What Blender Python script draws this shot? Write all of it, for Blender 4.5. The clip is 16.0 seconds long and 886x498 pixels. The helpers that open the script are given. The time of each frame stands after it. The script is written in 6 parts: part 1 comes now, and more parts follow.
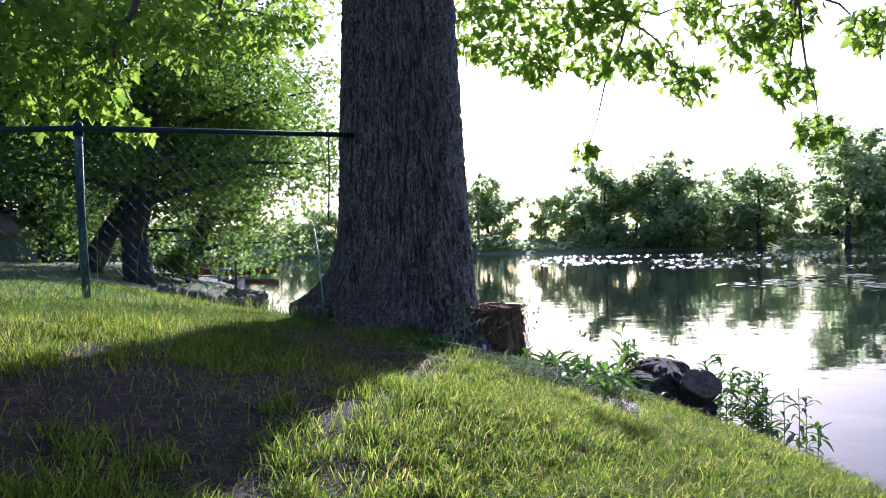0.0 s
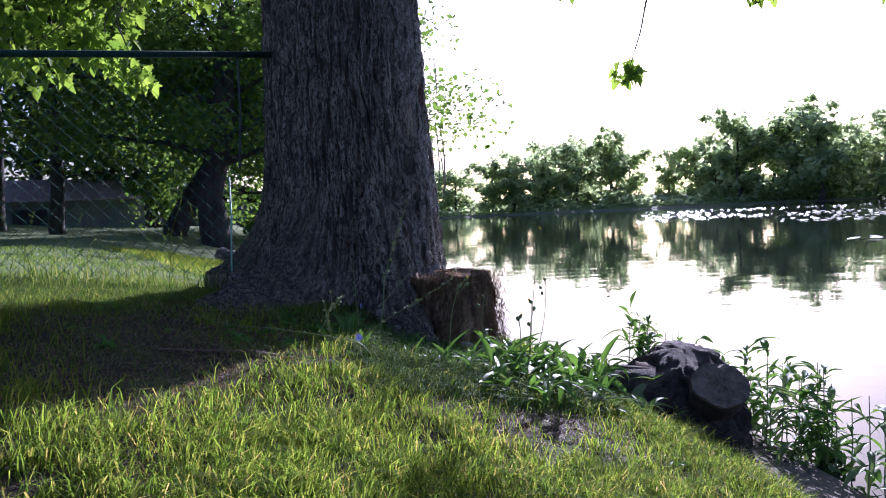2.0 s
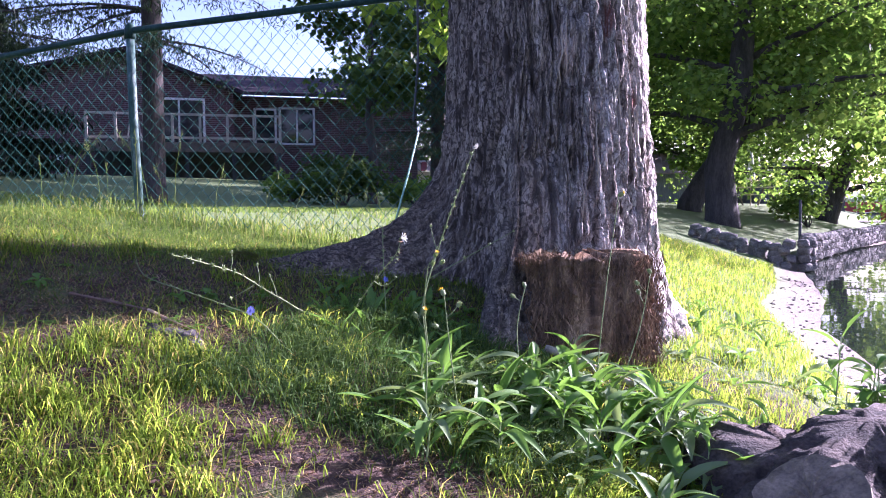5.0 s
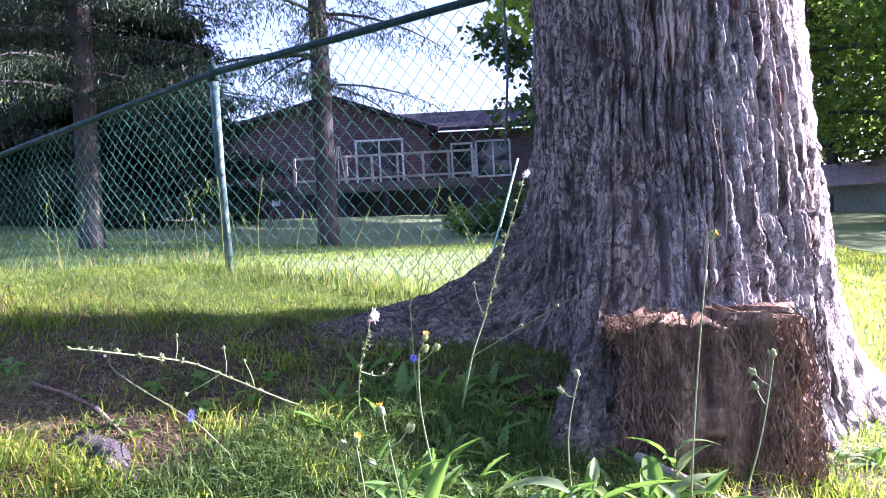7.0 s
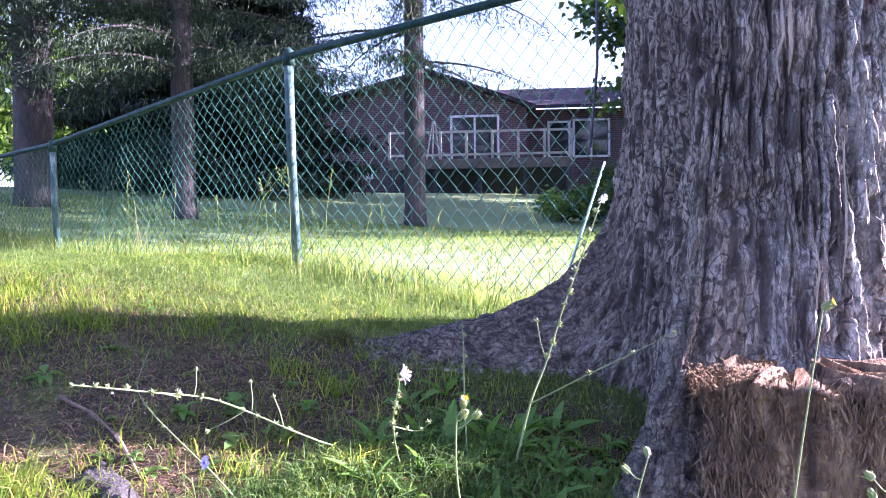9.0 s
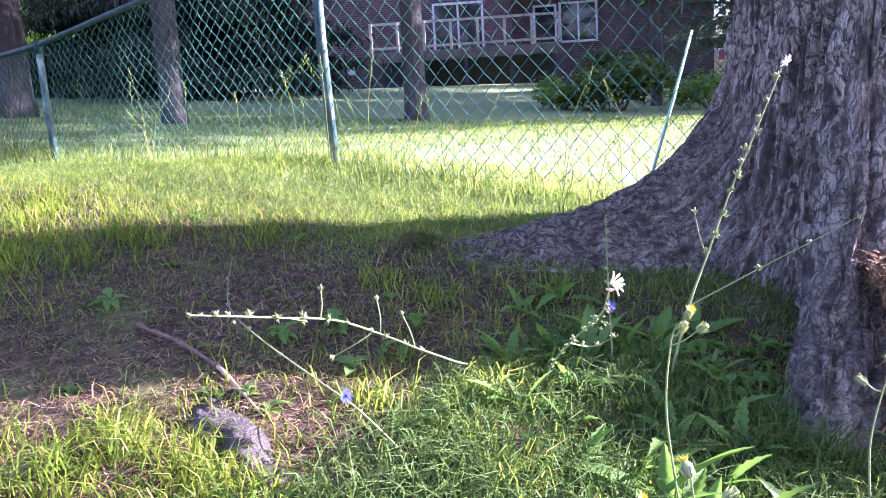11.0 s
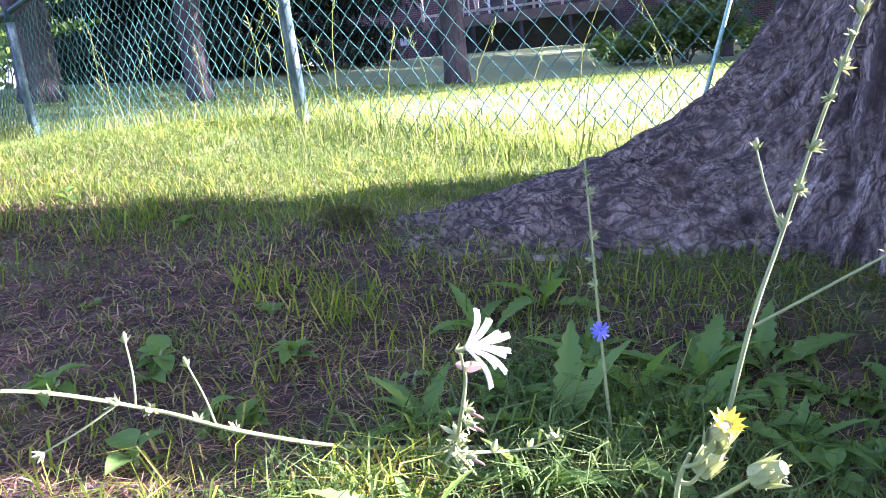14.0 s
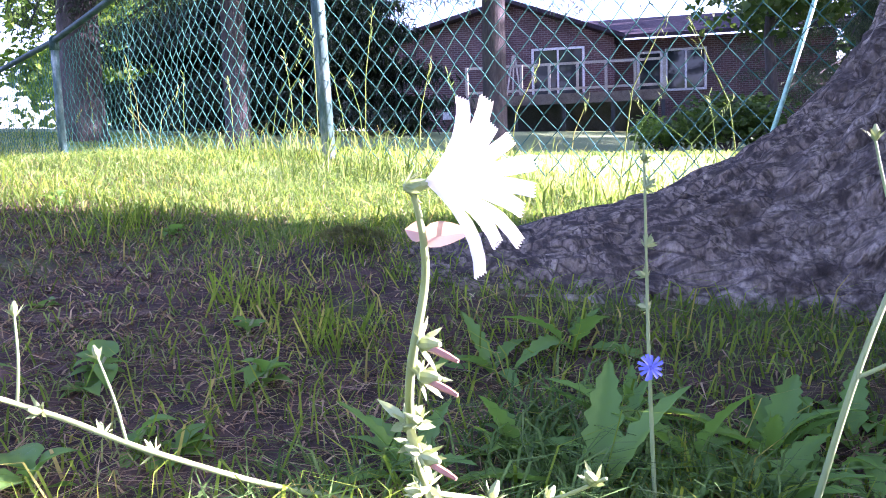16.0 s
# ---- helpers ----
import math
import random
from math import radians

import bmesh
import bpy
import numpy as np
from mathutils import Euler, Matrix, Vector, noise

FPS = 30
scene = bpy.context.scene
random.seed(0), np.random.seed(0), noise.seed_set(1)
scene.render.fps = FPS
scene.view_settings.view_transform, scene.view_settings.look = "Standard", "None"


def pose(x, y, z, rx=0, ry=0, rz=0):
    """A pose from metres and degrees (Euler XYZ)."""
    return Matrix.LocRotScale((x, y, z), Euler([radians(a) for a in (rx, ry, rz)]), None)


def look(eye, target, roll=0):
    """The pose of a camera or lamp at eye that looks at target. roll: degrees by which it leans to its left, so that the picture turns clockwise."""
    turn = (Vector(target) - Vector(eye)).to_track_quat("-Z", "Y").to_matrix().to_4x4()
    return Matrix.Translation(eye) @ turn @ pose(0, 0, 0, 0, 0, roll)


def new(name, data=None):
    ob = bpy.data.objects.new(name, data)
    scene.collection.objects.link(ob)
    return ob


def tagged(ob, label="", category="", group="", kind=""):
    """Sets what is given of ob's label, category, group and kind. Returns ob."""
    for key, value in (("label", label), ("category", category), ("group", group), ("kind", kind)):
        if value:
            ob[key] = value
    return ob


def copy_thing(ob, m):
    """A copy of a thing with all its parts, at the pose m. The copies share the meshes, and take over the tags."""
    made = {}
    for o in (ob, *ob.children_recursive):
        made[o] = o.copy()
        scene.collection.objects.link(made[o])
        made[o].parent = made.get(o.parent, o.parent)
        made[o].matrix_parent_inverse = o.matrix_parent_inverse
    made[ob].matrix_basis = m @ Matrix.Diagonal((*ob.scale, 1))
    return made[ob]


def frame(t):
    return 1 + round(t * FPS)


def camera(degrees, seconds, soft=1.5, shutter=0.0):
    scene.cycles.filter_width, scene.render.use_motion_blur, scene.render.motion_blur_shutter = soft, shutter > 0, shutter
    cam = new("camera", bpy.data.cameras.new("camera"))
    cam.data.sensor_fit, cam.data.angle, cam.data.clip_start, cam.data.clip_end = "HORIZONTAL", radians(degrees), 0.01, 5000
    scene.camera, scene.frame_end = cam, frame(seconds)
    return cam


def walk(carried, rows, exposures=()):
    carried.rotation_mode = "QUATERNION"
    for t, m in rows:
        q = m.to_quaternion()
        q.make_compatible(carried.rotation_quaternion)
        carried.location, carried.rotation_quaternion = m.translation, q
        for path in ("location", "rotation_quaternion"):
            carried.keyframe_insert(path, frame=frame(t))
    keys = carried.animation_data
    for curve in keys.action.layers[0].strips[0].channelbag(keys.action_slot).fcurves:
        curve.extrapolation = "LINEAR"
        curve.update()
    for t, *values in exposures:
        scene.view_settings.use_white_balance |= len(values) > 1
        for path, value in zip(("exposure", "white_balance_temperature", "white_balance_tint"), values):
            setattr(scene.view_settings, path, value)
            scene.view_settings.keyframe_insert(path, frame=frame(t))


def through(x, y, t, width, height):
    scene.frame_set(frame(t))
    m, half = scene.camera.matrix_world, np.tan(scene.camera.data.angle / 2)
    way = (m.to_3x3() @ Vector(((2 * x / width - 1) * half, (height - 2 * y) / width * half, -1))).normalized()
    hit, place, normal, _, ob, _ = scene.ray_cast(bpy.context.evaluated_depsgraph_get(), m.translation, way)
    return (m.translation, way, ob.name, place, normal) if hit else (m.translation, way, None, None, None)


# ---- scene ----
cam = camera(58.7, 16.0, 1.0)
PATH = [
    (0, (-4.201, -0.539, 1.519), (-2.8, 0.888, 1.515), -1.4),
    (0.5, (-3.738, -0.413, 1.487), (-2.342, 1.019, 1.52), -2.6),
    (1, (-3.17, -0.301, 1.463), (-1.962, 1.29, 1.366), -3.7),
    (1.5, (-2.789, -0.234, 1.437), (-1.635, 1.393, 1.293), -3.4),
    (2, (-2.216, -0.15, 1.415), (-1.066, 1.483, 1.318), -2.7),
    (2.5, (-1.761, -0.151, 1.381), (-0.814, 1.606, 1.255), -2.5),
    (3, (-1.238, -0.06, 1.399), (-0.406, 1.756, 1.294), -3.1),
    (3.5, (-0.808, -0.121, 1.333), (-0.398, 1.836, 1.286), 0.0),
    (5.8, (0.669, 0.431, 1.222), (0.336, 2.4, 1.106), -2.9),
    (6, (0.693, 0.515, 1.208), (0.349, 2.484, 1.127), -4.0),
    (6.5, (0.726, 0.849, 1.204), (0.152, 2.764, 1.16), -2.6),
    (7, (0.767, 1.131, 1.314), (0.017, 2.984, 1.292), -3.3),
    (7.5, (0.72, 1.287, 1.366), (-0.152, 3.085, 1.297), -3.3),
    (8, (0.712, 1.398, 1.423), (-0.135, 3.209, 1.381), -1.2),
    (8.5, (0.725, 1.412, 1.452), (-0.143, 3.214, 1.418), 0.4),
    (9, (0.74, 1.451, 1.458), (-0.225, 3.201, 1.379), -0.8),
    (9.5, (0.712, 1.49, 1.445), (-0.348, 3.184, 1.349), -2.5),
    (12, (-0.05, 1.716, 1.426), (-0.873, 3.478, 0.961), -3.7),
    (12.5, (-0.091, 1.996, 1.38), (-0.907, 3.762, 0.914), -4.3),
    (13, (-0.003, 2.241, 1.428), (-0.876, 3.963, 0.905), -12.8),
    (13.5, (0.092, 2.337, 1.391), (-0.868, 4.016, 0.882), -7.7),
    (14, (0.112, 2.451, 1.278), (-0.958, 4.094, 0.884), -6.4),
    (14.5, (0.105, 2.499, 1.224), (-0.941, 4.176, 0.916), -3.1),
    (15, (0.027, 2.571, 1.182), (-0.981, 4.274, 0.893), -4.2),
    (15.5, (-0.014, 2.61, 1.132), (-1.101, 4.27, 0.882), -2.8),
    (16, (0.006, 2.639, 1.149), (-1.129, 4.274, 0.95), -1.8),
]
# The shutter of the clip is short; the lens is a small phone lens.
walk(cam, [(t, look(eye, target, roll)) for t, eye, target, roll in PATH],
     exposures=[(0.0, 1.1, 5080, 34), (1.5, 0.95, 5060, 35), (2.0, 0.85, 5020, 37), (3.0, 1.0, 4980, 42), (3.7, 1.5, 5080, 47), (5.8, 2.6, 5340, 54), (7.0, 2.9, 5340, 54), (9.7, 3.35, 5360, 56), (11.8, 3.38, 5380, 59), (16.0, 3.72, 5460, 59)])

# ---- light ----
SUN_AZ, SUN_EL = radians(53.5), radians(19.0)
SUN_DIR = Vector((math.sin(SUN_AZ) * math.cos(SUN_EL), math.cos(SUN_AZ) * math.cos(SUN_EL), math.sin(SUN_EL)))
world = bpy.data.worlds.new("sky")
scene.world = world
world.use_nodes = True
wn = world.node_tree
sky = wn.nodes.new("ShaderNodeTexSky")
sky.sky_type = "NISHITA"
sky.sun_disc = False
sky.sun_elevation = SUN_EL
sky.sun_rotation = SUN_AZ
sky.air_density, sky.dust_density, sky.ozone_density = 1.0, 1.6, 1.0
wn.links.new(sky.outputs[0], wn.nodes["Background"].inputs[0])
wn.nodes["Background"].inputs[1].default_value = 0.068
sun_data = bpy.data.lights.new("sun", "SUN")
sun_data.energy, sun_data.angle, sun_data.color = 5.0, radians(0.6), (1.0, 0.93, 0.8)
sun = new("sun", sun_data)
sun.matrix_world = look(SUN_DIR * 60, (0, 0, 0))


# ---- materials ----
def material(name):
    m = bpy.data.materials.new(name)
    m.use_nodes = True
    return m, m.node_tree.nodes, m.node_tree.links


def ramp(nodes, links, source, stops):
    r = nodes.new("ShaderNodeValToRGB")
    while len(r.color_ramp.elements) < len(stops):
        r.color_ramp.elements.new(0.5)
    for e, (p, c) in zip(r.color_ramp.elements, stops):
        e.position, e.color = p, (*c, 1)
    links.new(source, r.inputs[0])
    return r.outputs[0]


def noise_out(nodes, links, scale, detail=6, rough=0.6, stretch=(1, 1, 1), coord="Object"):
    tc = nodes.new("ShaderNodeTexCoord")
    mp = nodes.new("ShaderNodeMapping")
    mp.inputs["Scale"].default_value = stretch
    n = nodes.new("ShaderNodeTexNoise")
    n.inputs["Scale"].default_value, n.inputs["Detail"].default_value, n.inputs["Roughness"].default_value = scale, detail, rough
    links.new(tc.outputs[coord], mp.inputs[0])
    links.new(mp.outputs[0], n.inputs["Vector"])
    return n.outputs[0]


def mix_rgb(nodes, links, fac, a, b, blend="MIX"):
    m = nodes.new("ShaderNodeMix")
    m.data_type, m.blend_type = "RGBA", blend
    for socket, v in ((m.inputs[0], fac), (m.inputs[6], a), (m.inputs[7], b)):
        if isinstance(v, (int, float)):
            socket.default_value = v
        elif isinstance(v, tuple):
            socket.default_value = (*v, 1)
        else:
            links.new(v, socket)
    return m.outputs[2]


def bump_to(nodes, links, bsdf, height, strength, distance):
    b = nodes.new("ShaderNodeBump")
    b.inputs["Strength"].default_value, b.inputs["Distance"].default_value = strength, distance
    links.new(height, b.inputs["Height"])
    links.new(b.outputs[0], bsdf.inputs["Normal"])


def surface(name, stops, scale=8.0, fine=60.0, rough=0.85, bump=0.4, depth=0.01, stretch=(1, 1, 1), metal=0.0, island=0.0):
    """Two scales of noise in the colour and in the relief."""
    m, n, l = material(name)
    bsdf = n["Principled BSDF"]
    big = noise_out(n, l, scale, stretch=stretch)
    small = noise_out(n, l, fine, stretch=stretch)
    col = ramp(n, l, big, stops)
    shade = ramp(n, l, small, ((0.3, (0.62, 0.62, 0.62)), (0.7, (1.25, 1.25, 1.25))))
    col = mix_rgb(n, l, 1.0, col, shade, "MULTIPLY")
    if island:
        g = n.new("ShaderNodeNewGeometry")
        v = ramp(n, l, g.outputs["Random Per Island"], ((0.0, (1 - island,) * 3), (1.0, (1 + island,) * 3)))
        col = mix_rgb(n, l, 1.0, col, v, "MULTIPLY")
    l.new(col, bsdf.inputs["Base Color"])
    bsdf.inputs["Roughness"].default_value = rough
    bsdf.inputs["Metallic"].default_value = metal
    both = n.new("ShaderNodeMath")
    both.operation = "ADD"
    l.new(big, both.inputs[0])
    l.new(small, both.inputs[1])
    bump_to(n, l, bsdf, both.outputs[0], bump, depth)
    return m


def foliage(name, stops, through=0.5, rough=0.55, gain=1.6):
    """Thin leaves that let the sun through; each leaf has its own tone."""
    m, n, l = material(name)
    g = n.new("ShaderNodeNewGeometry")
    tone = ramp(n, l, g.outputs["Random Per Island"], stops)
    big = noise_out(n, l, 1.3, 3)
    tone = mix_rgb(n, l, 1.0, tone, ramp(n, l, big, ((0.3, (0.75, 0.78, 0.7)), (0.7, (1.15, 1.1, 1.0)))), "MULTIPLY")
    bsdf = n["Principled BSDF"]
    bsdf.inputs["Roughness"].default_value = rough
    bsdf.inputs["Specular IOR Level"].default_value = 0.35
    l.new(tone, bsdf.inputs["Base Color"])
    tr = n.new("ShaderNodeBsdfTranslucent")
    l.new(mix_rgb(n, l, 1.0, tone, (gain, gain * 0.97, gain * 0.6), "MULTIPLY"), tr.inputs[0])
    mx = n.new("ShaderNodeMixShader")
    mx.inputs[0].default_value = through
    l.new(bsdf.outputs[0], mx.inputs[1])
    l.new(tr.outputs[0], mx.inputs[2])
    l.new(mx.outputs[0], n["Material Output"].inputs[0])
    return m


def glass_dark(name):
    m, n, l = material(name)
    b = n["Principled BSDF"]
    b.inputs["Base Color"].default_value = (0.02, 0.025, 0.03, 1)
    b.inputs["Roughness"].default_value = 0.04
    bump_to(n, l, b, noise_out(n, l, 1.5, 2), 0.05, 0.02)
    return m


def bark_material(name, stops, crack, scars=()):
    """Furrowed bark: tall plates parted by cracks coloured dark for dirt and shade, with grain and lichen on them."""
    m, n, l = material(name)
    b = n["Principled BSDF"]
    tc = n.new("ShaderNodeTexCoord")
    flow = n.new("ShaderNodeAttribute")
    flow.attribute_name = "flow"
    warp = n.new("ShaderNodeTexNoise")
    warp.inputs["Scale"].default_value, warp.inputs["Detail"].default_value = 5.0, 4
    l.new(flow.outputs["Vector"], warp.inputs["Vector"])
    off = n.new("ShaderNodeVectorMath")
    off.operation = "MULTIPLY_ADD"
    l.new(warp.outputs["Color"], off.inputs[0])
    off.inputs[1].default_value = (0.045, 0.045, 0.2)
    l.new(flow.outputs["Vector"], off.inputs[2])
    def furrows(source, kinds):
        """Ragged furrows between plates, and thin cell edges."""
        out = None
        for kind, scale, stretch, wide in kinds:
            mp = n.new("ShaderNodeMapping")
            mp.inputs["Scale"].default_value = (1, 1, stretch)
            l.new(source, mp.inputs[0])
            if kind == "cell":
                tex = n.new("ShaderNodeTexVoronoi")
                tex.feature = "DISTANCE_TO_EDGE"
                tex.inputs["Scale"].default_value = scale
                line = ramp(n, l, tex.outputs["Distance"], ((0.0, (0.15, 0.15, 0.15)), (wide, (1, 1, 1))))
            else:
                tex = n.new("ShaderNodeTexNoise")
                tex.inputs["Scale"].default_value, tex.inputs["Detail"].default_value = scale, 4
                line = ramp(n, l, tex.outputs[0], ((0.47 - wide * 1.6, (0.05, 0.05, 0.05)), (0.47 - wide * 0.5, (0.4, 0.4, 0.4)), (0.47 + wide * 0.3, (1, 1, 1))))
            l.new(mp.outputs[0], tex.inputs["Vector"])
            out = line if out is None else mix_rgb(n, l, 1.0, out, line, "MULTIPLY")
        return out
    flat = n.new("ShaderNodeAttribute")
    flat.attribute_name = "level"
    upright = furrows(off.outputs[0], (("noise", 46.0, 0.1, 0.07), ("noise", 105.0, 0.28, 0.07), ("cell", 62.0, 0.25, 0.07)))
    lying = furrows(off.outputs[0], (("noise", 80.0, 0.28, 0.07), ("noise", 170.0, 0.45, 0.07), ("cell", 85.0, 0.4, 0.07)))
    both = mix_rgb(n, l, flat.outputs["Fac"], upright, lying)
    tone = ramp(n, l, noise_out(n, l, 26, 5, 0.65, stretch=(1, 1, 0.16)), stops)
    blotch = ramp(n, l, noise_out(n, l, 3.5, 4), ((0.3, (0.78, 0.76, 0.75)), (0.7, (1.15, 1.15, 1.12))))
    grain = ramp(n, l, noise_out(n, l, 170, stretch=(1, 1, 0.5)), ((0.3, (0.55, 0.55, 0.55)), (0.7, (1.4, 1.38, 1.35))))
    tone = mix_rgb(n, l, 1.0, mix_rgb(n, l, 1.0, tone, blotch, "MULTIPLY"), grain, "MULTIPLY")
    # a darker, browner tone on the lying roots
    browned = n.new("ShaderNodeMath")
    browned.operation = "MULTIPLY"
    browned.inputs[1].default_value = 0.75
    l.new(flat.outputs["Fac"], browned.inputs[0])
    tone = mix_rgb(n, l, browned.outputs[0], tone, mix_rgb(n, l, 1.0, tone, (0.6, 0.54, 0.48), "MULTIPLY"))
    base = mix_rgb(n, l, both, crack, tone)
    # two places where the outer bark has flaked off to a rusty red
    for spot, size in scars:
        at = n.new("ShaderNodeMapping")
        at.vector_type = "TEXTURE"
        at.inputs["Location"].default_value, at.inputs["Scale"].default_value = spot, size
        l.new(tc.outputs["Object"], at.inputs[0])
        ln = n.new("ShaderNodeVectorMath")
        ln.operation = "LENGTH"
        l.new(at.outputs[0], ln.inputs[0])
        mask = ramp(n, l, ln.outputs["Value"], ((0.75, (1, 1, 1)), (1.0, (0, 0, 0))))
        base = mix_rgb(n, l, mask, base, mix_rgb(n, l, 1.0, (0.2, 0.075, 0.05), grain, "MULTIPLY"))
    if scars:
        # silver streaks down the lake side, painted in for ridges the sun grazes
        sep = n.new("ShaderNodeSeparateXYZ")
        l.new(tc.outputs["Object"], sep.inputs[0])
        part_x = n.new("ShaderNodeMapRange")
        part_x.inputs[1].default_value, part_x.inputs[2].default_value = 0.3, 0.7
        l.new(sep.outputs[0], part_x.inputs[0])
        sun_streak = ramp(n, l, noise_out(n, l, 15, 4, 0.6, stretch=(1, 1, 0.07)), ((0.4, (0, 0, 0)), (0.53, (1, 1, 1))))
        mask = mix_rgb(n, l, 1.0, sun_streak, part_x.outputs[0], "MULTIPLY")
        base = mix_rgb(n, l, mask, base, mix_rgb(n, l, 1.0, mix_rgb(n, l, both, (0.28, 0.24, 0.21), (0.74, 0.69, 0.63)), grain, "MULTIPLY"))
    l.new(base, b.inputs["Base Color"])
    b.inputs["Roughness"].default_value = 0.93
    bump_to(n, l, b, mix_rgb(n, l, 0.45, both, grain), 1.0, 0.022)
    return m


M_BARK = bark_material("maple bark", ((0.32, (0.24, 0.195, 0.158)), (0.5, (0.39, 0.325, 0.265)), (0.68, (0.58, 0.51, 0.43))), (0.05, 0.037, 0.029),
                       (((0.72, 4.12, 2.17), (0.045, 0.2, 0.13)), ((0.85, 4.25, 1.79), (0.035, 0.2, 0.08))))
M_OLDBARK = surface("plain bark", ((0.3, (0.075, 0.06, 0.055)), (0.5, (0.165, 0.135, 0.12)), (0.7, (0.29, 0.25, 0.225))), 9, 70, 0.92, 0.9, 0.012, (1, 1, 0.22))
M_ROT = surface("rotten wood", ((0.32, (0.06, 0.034, 0.018)), (0.5, (0.22, 0.13, 0.07)), (0.68, (0.48, 0.32, 0.18))), 16, 110, 0.95, 1.0, 0.02, (1, 1, 0.2), island=0.45)
M_MOSS = surface("brown moss", ((0.3, (0.1, 0.052, 0.024)), (0.5, (0.22, 0.125, 0.055)), (0.7, (0.36, 0.24, 0.1))), 22, 120, 1.0, 1.0, 0.02)
M_MOSSG = surface("green moss", ((0.3, (0.13, 0.14, 0.02)), (0.7, (0.28, 0.28, 0.05))), 30, 140, 1.0, 1.0, 0.02)
M_PALEWOOD = surface("weathered wood", ((0.3, (0.24, 0.19, 0.14)), (0.7, (0.45, 0.38, 0.29))), 18, 110, 0.85, 0.6, 0.006, (1, 1, 0.3))
M_TWIG = surface("brown twig bark", ((0.3, (0.1, 0.055, 0.038)), (0.7, (0.26, 0.16, 0.11))), 30, 140, 0.9, 0.7, 0.004)
M_SPLIT = surface("fresh split wood", ((0.3, (0.42, 0.26, 0.16)), (0.7, (0.62, 0.44, 0.29))), 40, 160, 0.8, 0.4, 0.003)
M_SAWN = surface("weathered sawn wood", ((0.3, (0.1, 0.075, 0.055)), (0.7, (0.27, 0.205, 0.15))), 22, 120, 0.9, 0.8, 0.006)
M_LOG = surface("grey root wood", ((0.3, (0.03, 0.026, 0.024)), (0.5, (0.065, 0.055, 0.052)), (0.7, (0.13, 0.112, 0.105))), 12, 90, 0.95, 1.0, 0.012)
M_STUMP = surface("old stump bark", ((0.3, (0.03, 0.022, 0.02)), (0.5, (0.075, 0.055, 0.045)), (0.7, (0.14, 0.105, 0.085))), 10, 80, 0.95, 1.0, 0.015)
M_FARBARK = surface("tree bark", ((0.3, (0.03, 0.026, 0.024)), (0.7, (0.095, 0.08, 0.074))), 5, 30, 0.95, 0.8, 0.03, (1, 1, 0.25))
M_GRASS = foliage("grass", ((0.0, (0.06, 0.108, 0.017)), (0.45, (0.12, 0.185, 0.027)), (0.8, (0.2, 0.265, 0.042)), (0.93, (0.27, 0.25, 0.075)), (1.0, (0.36, 0.28, 0.14))), 0.6, gain=2.4)
M_LAWN = foliage("lawn grass", ((0.0, (0.085, 0.15, 0.035)), (0.5, (0.135, 0.22, 0.06)), (0.9, (0.2, 0.27, 0.09)), (1.0, (0.32, 0.31, 0.16))), 0.45)
M_LONGGRASS = foliage("long grass", ((0.0, (0.08, 0.14, 0.03)), (0.6, (0.14, 0.21, 0.05)), (0.88, (0.22, 0.25, 0.08)), (1.0, (0.38, 0.34, 0.18))), 0.45)
M_STRAW = foliage("dead grass", ((0.0, (0.07, 0.034, 0.021)), (0.45, (0.22, 0.12, 0.073)), (0.85, (0.42, 0.275, 0.165)), (1.0, (0.56, 0.43, 0.28))), 0.2)
M_SPARSE = foliage("shade grass", ((0.0, (0.09, 0.145, 0.038)), (0.6, (0.17, 0.24, 0.07)), (1.0, (0.3, 0.34, 0.14))), 0.4)
M_CLUMP = foliage("shade-dark grass", ((0.0, (0.04, 0.085, 0.022)), (0.6, (0.075, 0.14, 0.035)), (1.0, (0.13, 0.2, 0.06))), 0.18)
M_WEED = foliage("weed leaf", ((0.0, (0.07, 0.17, 0.035)), (0.6, (0.13, 0.26, 0.055)), (1.0, (0.2, 0.34, 0.085))), 0.45)
M_WEEDPALE = foliage("pale weed leaf", ((0.0, (0.12, 0.2, 0.08)), (1.0, (0.24, 0.32, 0.16))), 0.35)
M_STEM = foliage("weed stem", ((0.0, (0.16, 0.22, 0.09)), (1.0, (0.28, 0.34, 0.16))), 0.15)
M_MAPLE = foliage("maple leaf", ((0.0, (0.1, 0.18, 0.028)), (0.6, (0.16, 0.25, 0.04)), (1.0, (0.21, 0.3, 0.055))), 0.62, gain=2.0)
M_LEAF = foliage("broad leaves", ((0.0, (0.035, 0.075, 0.016)), (0.6, (0.06, 0.115, 0.025)), (1.0, (0.1, 0.155, 0.035))), 0.42)
M_LEAFLIGHT = foliage("light leaves", ((0.0, (0.07, 0.135, 0.03)), (0.6, (0.115, 0.2, 0.045)), (1.0, (0.165, 0.24, 0.06))), 0.6, gain=2.0)
# distance haze is mixed into this pale blue-grey leaf colour
M_HAZELEAF = foliage("haze-tinted far leaves", ((0.0, (0.13, 0.16, 0.15)), (0.6, (0.15, 0.185, 0.17)), (1.0, (0.175, 0.21, 0.18))), 0.8, gain=4.2)
M_NEEDLE = foliage("spruce needles", ((0.0, (0.022, 0.045, 0.028)), (0.6, (0.042, 0.075, 0.044)), (1.0, (0.08, 0.115, 0.06))), 0.2)
M_YEW = foliage("dark evergreen needles", ((0.0, (0.01, 0.022, 0.014)), (0.6, (0.02, 0.042, 0.024)), (1.0, (0.045, 0.07, 0.038))), 0.1)
